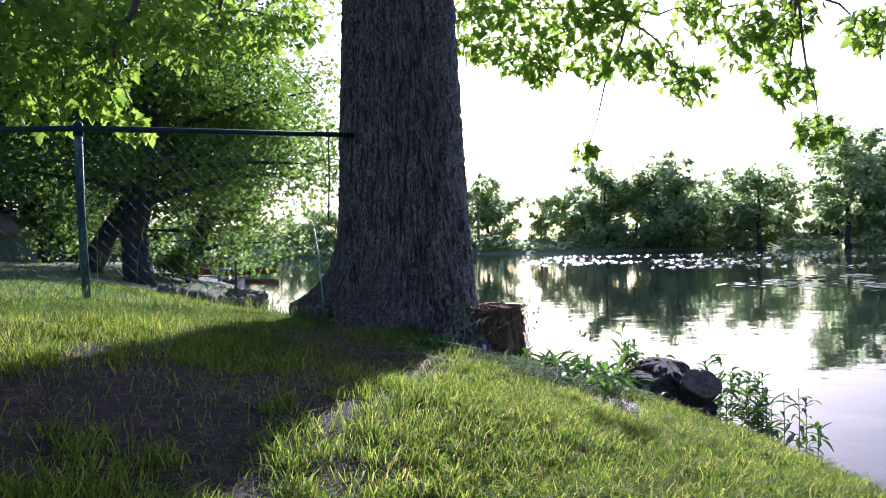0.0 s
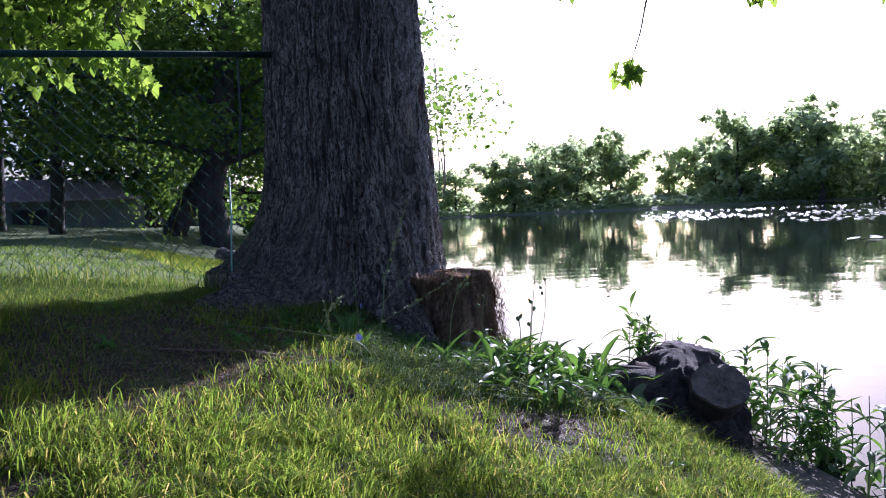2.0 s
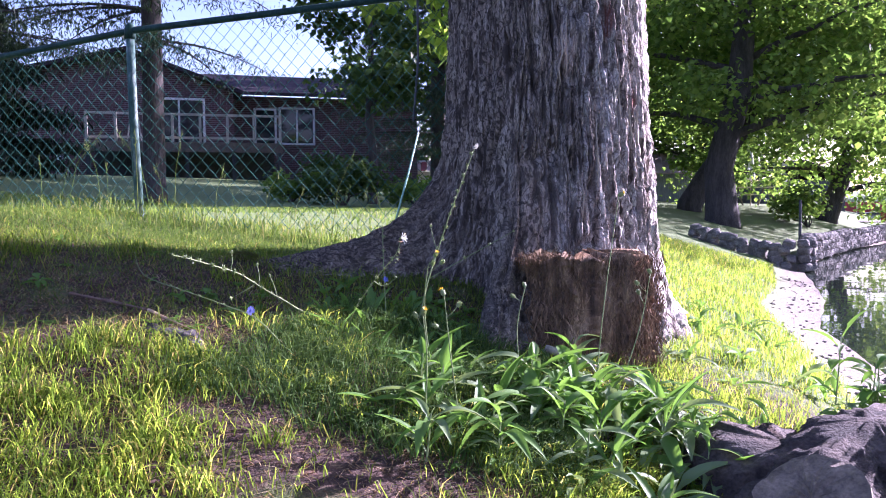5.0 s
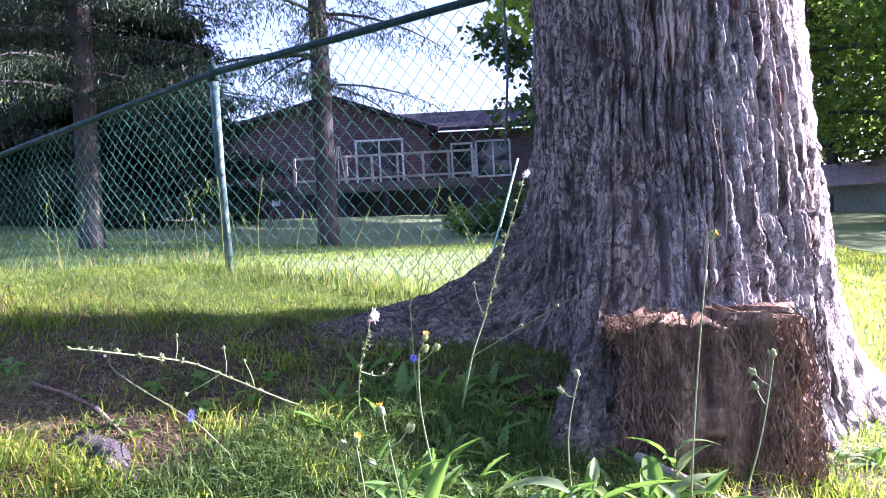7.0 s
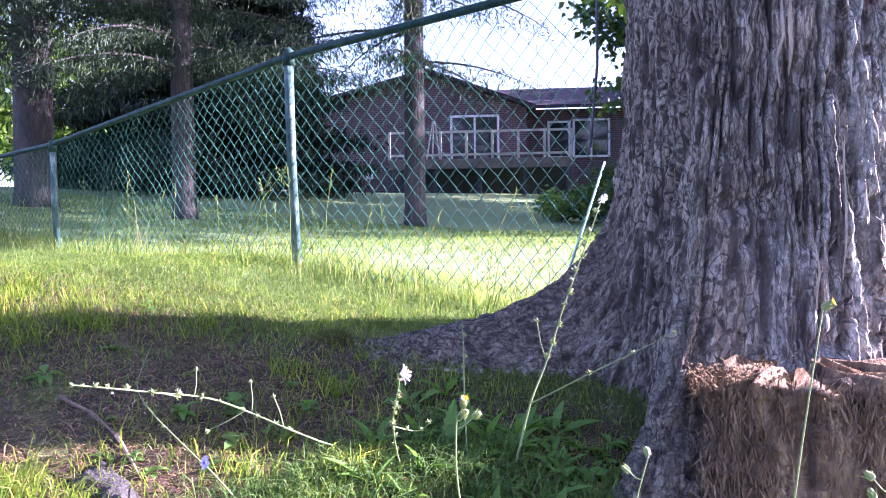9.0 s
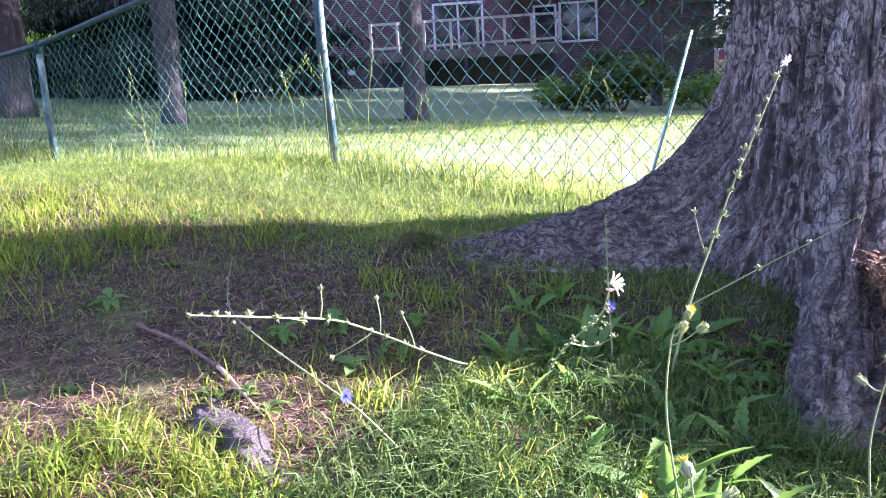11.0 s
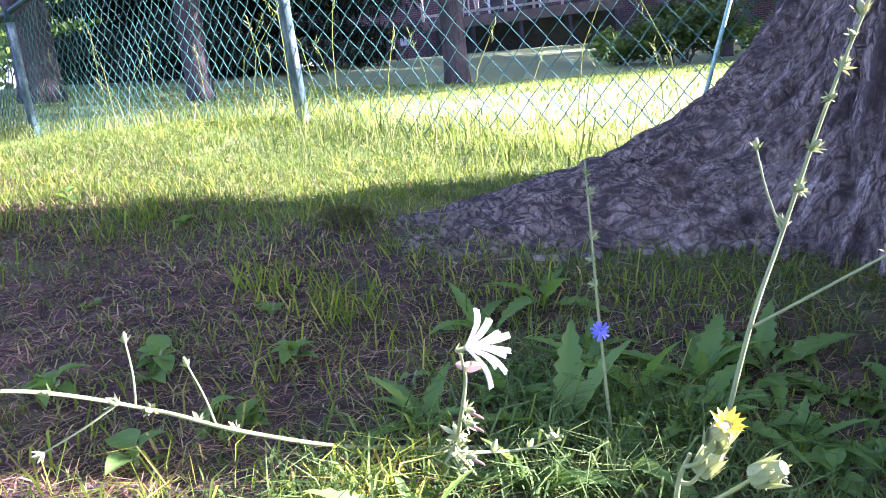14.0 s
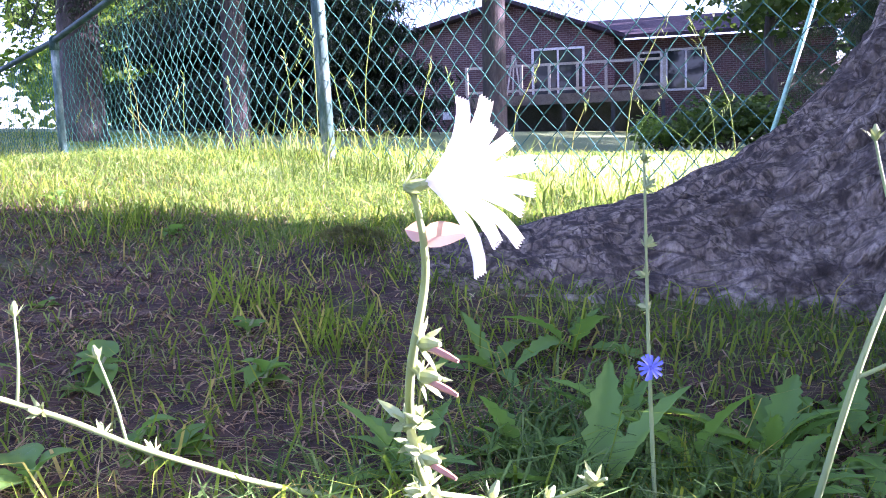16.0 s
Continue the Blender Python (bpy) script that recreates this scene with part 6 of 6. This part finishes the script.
def yellow_weed(points, heads, open_head, seed, tips=()):
    """A hairy stalk with yellow-green flower heads."""
    t = thing("hawkweed", "thin yellow-flowered weed with hairy green buds", "flower", (0, 0, 0), 0, "yellow weeds on the bank")
    random.seed(seed)
    line = stem(t, points, 0.0024, 0.0013)
    end = line[-1]
    for k in range(heads):
        o = Vector((random.gauss(0, 0.5), random.gauss(0, 0.4), random.uniform(0.4, 1.0))).normalized()
        st = line[int(len(line) * (0.86 - 0.1 * k))]
        tip = end if k == 0 else st + o * random.uniform(0.025, 0.05)
        if tips:
            tip = Vector(tips[k])
            o = (tip - line[-12] + Vector((0, 0, 0.01))).normalized()
        if k or tips:
            stem(t, [st, st.lerp(tip, 0.5) + Vector((0, 0, -0.004)), tip], 0.0014, 0.0011, "branch")
        bracts(t, tip, o, 0.019, 16, plump=True)
        hair = Build()
        for j in range(46):
            s = Vector((random.gauss(0, 1), random.gauss(0, 1), random.gauss(0, 1)))
            s = (s - o * s.dot(o)).normalized()
            q = tip + o * random.uniform(0.0, 0.017) + s * 0.0058
            hair.leaf(q, s + o * 0.3, o, random.uniform(0.0015, 0.003), 0.00035, 0.0, 2)
        tagged(part("bud_hair", hair, M_STEM, t), kind="stuff")
        if k < open_head:
            b = Build()
            for j in range(16):
                a = 6.283 * j / 16
                s = o.orthogonal().normalized()
                q = s * math.cos(a) + o.cross(s) * math.sin(a)
                b.leaf(tip + o * 0.0175 + q * 0.0015, o * random.uniform(0.6, 1.4) + q, o, random.uniform(0.007, 0.012), 0.0038, 0.1, 2)
            part("petals", b, M_PETALY, t)
    return t


yellow_weed([(0.12, 2.56, 0.58), (0.10, 2.5, 0.8), (0.086, 2.46, 0.99)], 3, 1, 41)
yellow_weed([(-0.02, 2.96, 0.66), (-0.035, 2.91, 0.88), (-0.02, 2.875, 1.02), (-0.008, 2.868, 1.06)], 3, 1, 42, ((0.012, 2.845, 1.08), (-0.003, 2.872, 1.048), (0.028, 2.862, 1.055)))
yellow_weed([(0.57, 3.05, 0.52), (0.6, 3.04, 0.85), (0.63, 3.03, 1.1), (0.655, 3.03, 1.285)], 1, 1, 43)
yellow_weed([(0.30, 3.05, 0.62), (0.29, 3.08, 0.8), (0.32, 3.1, 0.95)], 2, 0, 44)
yellow_weed([(0.66, 3.1, 0.55), (0.74, 3.1, 0.8), (0.78, 3.12, 1.0)], 3, 0, 45)
yellow_weed([(0.02, 2.5, 0.6), (0.03, 2.48, 0.8), (0.02, 2.47, 0.93)], 2, 1, 46)


# ---- leafy weeds: shared leaves, one object a leaf ----
def leaf_mesh(name, length, width, droop, mat, toothed=False):
    b = Build()
    n = 15 if toothed else 9
    rows = []
    for i in range(n + 1):
        t = i / n
        w = width * 0.5 * (math.sin(math.pi * (0.08 + 0.92 * t) ** 0.85) ** 0.8 if t < 1 else 0.02)
        if t < 0.25:
            w = max(w * 0.45, width * 0.06)
        if toothed and i % 2:
            w *= 0.68
        z = length * (0.55 * t - droop * t * t)
        rows.append([(-w, length * t, z + w * 0.35), (-w * 0.5, length * t, z + w * 0.12), (0, length * t, z - 0.001), (w * 0.5, length * t, z + w * 0.12), (w, length * t, z + w * 0.35)])
    b.add([p for r in rows for p in r], [(i * 5 + j, i * 5 + j + 1, i * 5 + j + 6, i * 5 + j + 5) for i in range(n) for j in range(4)])
    me = b.mesh(name)
    me.materials.append(mat)
    smooth(me)
    return me


LANCE = [leaf_mesh("leaf", 0.16, 0.034, d, m) for d, m in ((0.5, M_WEED), (0.8, M_WEED), (0.3, M_WEED), (0.6, M_WEEDPALE), (0.95, M_WEEDPALE))]
DANDE = [leaf_mesh("leaf", 0.135, 0.038, d, M_WEED, True) for d in (0.5, 0.75, 0.3)]
ROUND = [leaf_mesh("leaf", 0.08, 0.05, d, M_WEED) for d in (0.6, 0.9)]


def rosette(x, y, kinds, count, size, name, label, category, seed, steep=1.0, tall=0.0):
    rg = random.Random(seed)
    t = thing(name, label, category, (x, y, ground_at(x, y) - 0.004), 0, name + " plants on the bank")
    if tall:
        b = Build()
        b.tube([(0, 0, 0), (tall * 0.06, 0, tall * 0.5), (tall * 0.1, 0.01, tall)], [0.004, 0.003, 0.002], 6)
        part("stem", b, M_STEM, t)
    for k in range(count):
        o = new("leaf", rg.choice(kinds))
        o.parent = t
        f = rg.random()
        o.matrix_basis = pose(tall * 0.1 * f, 0, tall * f, rg.uniform(-22, 35) * steep, rg.uniform(-14, 14), 137.5 * k + rg.uniform(-25, 25)) @ Matrix.Scale(size * rg.uniform(0.6, 1.15), 4)


rs = random.Random(21)
spots = []
for k in range(120):
    a, d = rs.gauss(0, 1), rs.gauss(0, 1)
    x, y = 0.48 + a * 0.36, 2.82 + d * 0.24 + a * 0.1
    if 0.3 < x < 1.3 and y < 2.35 or math.hypot(x - 0.52, y - 3.95) < 0.52 or float(inland(x, y)) < 0.6 or math.hypot(x - 0.2, y - 2.0) < 0.3 or (x < -0.1 and y < 3.0):
        continue
    spots.append((x, y))
    rosette(x, y, LANCE, rs.randint(6, 11), rs.uniform(0.8, 1.5), "lance_weed", "bright green lance-leaved weed on the sunny bank", "weed", 300 + k, 1.2, rs.choice((0, 0, 0.08, 0.14)))
for k, (x, y) in enumerate(((-0.43, 3.43), (-0.24, 3.36), (-0.13, 3.3), (-0.32, 3.26), (-0.02, 3.35), (-0.18, 3.5), (-0.36, 3.56), (0.05, 3.25), (-0.08, 3.18), (-0.3, 3.12), (-0.58, 3.6), (-0.51, 3.72), (-0.38, 3.62), (-0.43, 3.42), (-0.2, 3.62), (-0.33, 3.4), (-0.27, 3.54), (-0.12, 3.7), (-0.05, 3.55), (-0.5, 3.3), (-0.12, 3.02), (0.02, 3.08), (-0.22, 2.98), (0.1, 2.98), (0.14, 3.18), (-0.4, 3.12), (0.2, 3.05), (-0.02, 2.92))):
    rosette(x, y, DANDE, 12, rs.uniform(0.75, 1.25), "dandelion", "jagged dark green dandelion leaves in the shade", "weed", 400 + k, 1.3)
for k in range(66):
    if k < 38:
        x, y = -0.05 + rs.gauss(0, 0.16), 3.62 + rs.gauss(0, 0.08)
    elif k < 54:
        x, y = -0.75 + rs.gauss(0, 0.25), 3.02 + rs.gauss(0, 0.2)
    else:
        x, y = rs.uniform(-2.0, 0.2), rs.uniform(1.4, 3.8)
    if math.hypot(x - TX, y - TY) < 0.75 or float(inland(x, y)) < 0.8:
        continue
    rosette(x, y, ROUND, rs.randint(5, 9), rs.uniform(0.4, 0.8), "plantain", "low round-leaved weed among thin grass", "weed", 500 + k, 1.0, rs.choice((0, 0.03)))
for k in range(100):
    x, y = (rs.uniform(1.35, 2.1), rs.uniform(1.5, 3.4)) if k < 56 else (rs.uniform(1.5, 2.0), rs.uniform(2.0, 3.3))
    if math.hypot((x - 1.25), (y - 2.5) * 0.8) < 0.33:
        continue
    if float(inland(x, y)) < -0.2:
        continue
    rosette(x, y, ROUND + LANCE, rs.randint(10, 16), rs.uniform(0.9, 1.4), "creeper", "leafy green creeper growing round the old stump", "weed", 600 + k, 1.0, rs.uniform(0.2, 0.55))
for k in range(22):
    x, y = rs.uniform(0.9, 2.4), rs.uniform(3.5, 6.0)
    if math.hypot(x - TX, y - TY) < 0.85 or float(inland(x, y)) < 0.5:
        continue
    rosette(x, y, LANCE + ROUND, rs.randint(6, 10), rs.uniform(0.8, 1.3), "shore_weed", "sunlit leafy weed on the slope above the beach", "weed", 700 + k, 1.1, rs.choice((0, 0.06)))


# ---- old stump on the bank ----
def lumpy(rings, around, seed, amp, fine):
    """A closed lumpy body from rings of (centre, half width, half depth, turn)."""
    out = []
    for (c, hw, hd, turn) in rings:
        ring = []
        for j in range(around):
            a = 2 * math.pi * j / around
            u, v = math.cos(a) * hw, math.sin(a) * hd
            ca, sa = math.cos(turn), math.sin(turn)
            ring.append((c[0] + u * ca - v * sa, c[1] + u * sa + v * ca, c[2]))
        out.append(ring)
    p = np.array(out)
    c = p.mean(1, keepdims=True)
    d = p - c
    ln = np.linalg.norm(d, axis=2, keepdims=True) + 1e-6
    q = (amp * vnoise(p[..., 0] * 6, p[..., 1] * 6, p[..., 2] * 4, seed) + fine * vnoise(p[..., 0] * 24, p[..., 1] * 24, p[..., 2] * 9, seed + 1)
         + fine * 0.5 * vnoise(p[..., 0] * 60, p[..., 1] * 60, p[..., 2] * 30, seed + 2))
    p = p + d / ln * q[..., None] * np.clip(ln / 0.3, 0, 1)
    rise = np.linspace(0, 1, len(rings))[:, None]
    p[..., 2] += rise ** 2 * (amp * 0.3 * vnoise(p[..., 0] * 7, p[..., 1] * 7, 0.4, seed + 5) + fine * 0.35 * vnoise(p[..., 0] * 25, p[..., 1] * 25, 0.4, seed + 6))
    m = len(rings)
    i = np.arange(m * around).reshape(m, around)
    j = np.roll(i, -1, 1)
    quads = np.stack([i[:-1], j[:-1], j[1:], i[1:]], -1).reshape(-1, 4)
    verts = np.concatenate([p.reshape(-1, 3), p[-1].mean(0)[None], p[0].mean(0)[None]])
    t = np.concatenate([np.stack([i[-1], j[-1], np.full(around, m * around)], -1), np.stack([j[0], i[0], np.full(around, m * around + 1)], -1)])
    return array_mesh("body", verts, quads, t)


stump = thing("tree_stump", "dark weathered stump with a pale cut limb at the water's edge", "stump")
rings = []
for k in range(34):
    t = (k / 33) ** 0.6
    full = (1 - t ** 3.2) ** 0.5
    rings.append(((1.2 + 0.18 * t, 2.56 + 0.14 * t, -0.05 + 0.63 * t), 0.07 + 0.5 * full, 0.05 + 0.26 * full, radians(40)))
me = lumpy(rings, 170, 61, 0.1, 0.06)
smooth(me)
part("body", me, M_STUMP, stump)
rings = []
for k in range(20):
    t = k / 19
    rings.append(((0.84 + 0.3 * t, 2.8 - 0.16 * t, 0.05 + 0.47 * t ** 0.7), 0.5 - 0.3 * t, 0.3 - 0.16 * t, radians(-45)))
me = lumpy(rings, 110, 71, 0.08, 0.045)
smooth(me)
part("side_root", me, M_STUMP, stump, "dark crumbling root running into the bank")
# the sawn limb leans out towards the bank; its oblique face is pale
axis0, axis1 = Vector((1.36, 2.55, 0.17)), Vector((1.05, 2.2, 0.5))
way = (axis1 - axis0).normalized()
cut = Vector((-0.35, -0.42, 0.84)).normalized()
sx = way.orthogonal().normalized()
sy = way.cross(sx)
body, face = Build(), Build()
around, layers = 40, 12
edge = []
for q in range(layers + 1):
    ring = []
    for k in range(around):
        a = 2 * math.pi * k / around
        rad = 0.135 * (0.7 + 0.3 * q / layers) * (1 + 0.1 * noise.noise((math.cos(a) * 1.6, math.sin(a) * 1.6, q * 0.15)) + 0.07 * noise.noise((math.cos(a) * 5, math.sin(a) * 5, q * 0.5)))
        p = axis0.lerp(axis1, q / layers) + (sx * math.cos(a) + sy * math.sin(a)) * rad
        if q == layers:
            p = p - way * ((p - axis1).dot(cut) / way.dot(cut))
        ring.append(p)
    edge.append(ring)
body.add([p for r in edge for p in r], [(q * around + k, q * around + (k + 1) % around, (q + 1) * around + (k + 1) % around, (q + 1) * around + k) for q in range(layers) for k in range(around)])
limb_ob = part("cut_limb", body, M_STUMP, stump, soft=True)
top = edge[-1]
mid = sum(top, Vector()) / around
rows = [[mid + (p - mid) * f + cut * (0.012 + 0.016 * noise.noise(p * 30 + Vector((f * 9, 0, 0)))) for p in top] for f in (1.0, 0.75, 0.5, 0.25)]
face.add([p for r in rows for p in r] + [mid + cut * 0.004], [(q * around + k, q * around + (k + 1) % around, (q + 1) * around + (k + 1) % around, (q + 1) * around + k) for q in range(3) for k in range(around)] + [(3 * around + k, 3 * around + (k + 1) % around, 4 * around) for k in range(around)])
face.add([top[k] - way * 0.012 for k in range(around)] + rows[0], [(k, (k + 1) % around, (k + 1) % around + around, k + around) for k in range(around)])
part("cut_face", face, M_SAWN, limb_ob, "pale sawn face")

for k, (x, y, z) in enumerate(((1.36, 2.72, 0.57), (1.44, 2.74, 0.58), (1.4, 2.62, 0.58), (1.5, 2.85, 0.55), (1.33, 2.64, 0.56))):
    rg = random.Random(800 + k)
    t = thing("stump_weed", "small leafy weed rooted on top of the old stump", "weed", (x, y, z - 0.03), 0, "weeds on the stump")
    for q in range(8):
        o = new("leaf", rg.choice(ROUND))
        o.parent = t
        o.matrix_basis = pose(rg.gauss(0, 0.02), rg.gauss(0, 0.02), 0, rg.uniform(-10, 40), rg.uniform(-14, 14), 137.5 * q) @ Matrix.Scale(rg.uniform(0.3, 0.7), 4)

for pts, rad in (([(0.40, 3.43, 0.66), (0.54, 3.38, 0.61), (0.69, 3.32, 0.555), (0.94, 3.21, 0.475)], 0.017), ([(0.55, 3.1, 0.545), (0.65, 3.04, 0.52), (0.78, 2.99, 0.48)], 0.013)):
    t = thing("fallen_branch", "pale grey barkless branch lying at the foot of the stub", "branch", (0, 0, 0), 0, "fallen branches at the tree's foot")
    w = Build()
    ln = bez(pts, 6)
    w.tube(ln, [rad * (0.75 + 0.35 * math.sin(0.9 * k) ** 2) for k in range(len(ln))], 9)
    part("wood", w, M_PALEWOOD, t, soft=True)
# ---- twig, half-buried log, small stones ----
twig = thing("broken_twig", "split brown twig with a pale broken end lying on soil", "twig")
TWIG = [(-1.4, 2.95), (-1.33, 2.935), (-1.25, 2.93), (-1.04, 2.855), (-0.94, 2.81), (-0.83, 2.755)]
pts = [Vector((x, y, ground_at(x, y) + 0.02 - 0.002 * k + 0.005 * (k % 2))) for k, (x, y) in enumerate(TWIG)]
b = Build()
b.tube(bez(pts[:4], 5), [0.0055 + 0.002 * math.sin(k * 1.3) for k in range(16)], 8)
part("bark_end", b, M_TWIG, twig, soft=True)
b = Build()
ln = bez(pts[3:], 5)
b.tube(ln, [0.0065 * (1 - 0.85 * k / (len(ln) - 1)) for k in range(len(ln))], 7)
part("split_end", b, M_SPLIT, twig, "pale split wood", soft=True)
log = thing("buried_log", "grey weathered root half sunk in the bare soil", "log")
zl = ground_at(-0.95, 2.72) - 0.02
b = Build()
b.tube([(-1.2, 2.86, zl - 0.07), (-1.1, 2.81, zl - 0.035), (-0.95, 2.73, zl - 0.035), (-0.8, 2.66, zl - 0.045), (-0.7, 2.62, zl - 0.08)], [0.04, 0.066, 0.07, 0.06, 0.04], 16)
bm = bmesh.new()
bm.from_mesh(b.mesh("tmp"))
bmesh.ops.subdivide_edges(bm, edges=bm.edges[:], cuts=3, use_grid_fill=True)
for v in bm.verts:
    v.co += Vector((noise.noise(v.co * 14), noise.noise(v.co * 14 + Vector((5, 0, 0))), noise.noise(v.co * 14 + Vector((0, 7, 0))))) * 0.026 + Vector((0, 0, noise.noise(v.co * 45) * 0.012))
me = bpy.data.meshes.new("wood")
bm.to_mesh(me)
bm.free()
part("wood", me, M_LOG, log, soft=True)
PEBBLE = [stone_build(0.03, 0.024, 0.016, 20 + k) for k in range(4)]
beach = thing("beach_pebbles", "small grey pebbles on the sandy shore", "pebbles")
rs = random.Random(33)
done = 0
while done < 240:
    x, y = rs.uniform(0.8, 5.0), rs.uniform(0.8, 13)
    s = float(inland(x, y))
    if not 0.02 < s < 0.6:
        continue
    o = new("pebble", rs.choice(PEBBLE))
    o.parent = beach
    o.matrix_basis = pose(x, y, ground_at(x, y) + 0.006, rs.uniform(-20, 20), 0, rs.uniform(0, 360)) @ Matrix.Scale(rs.uniform(0.2, 0.75), 4)
    done += 1
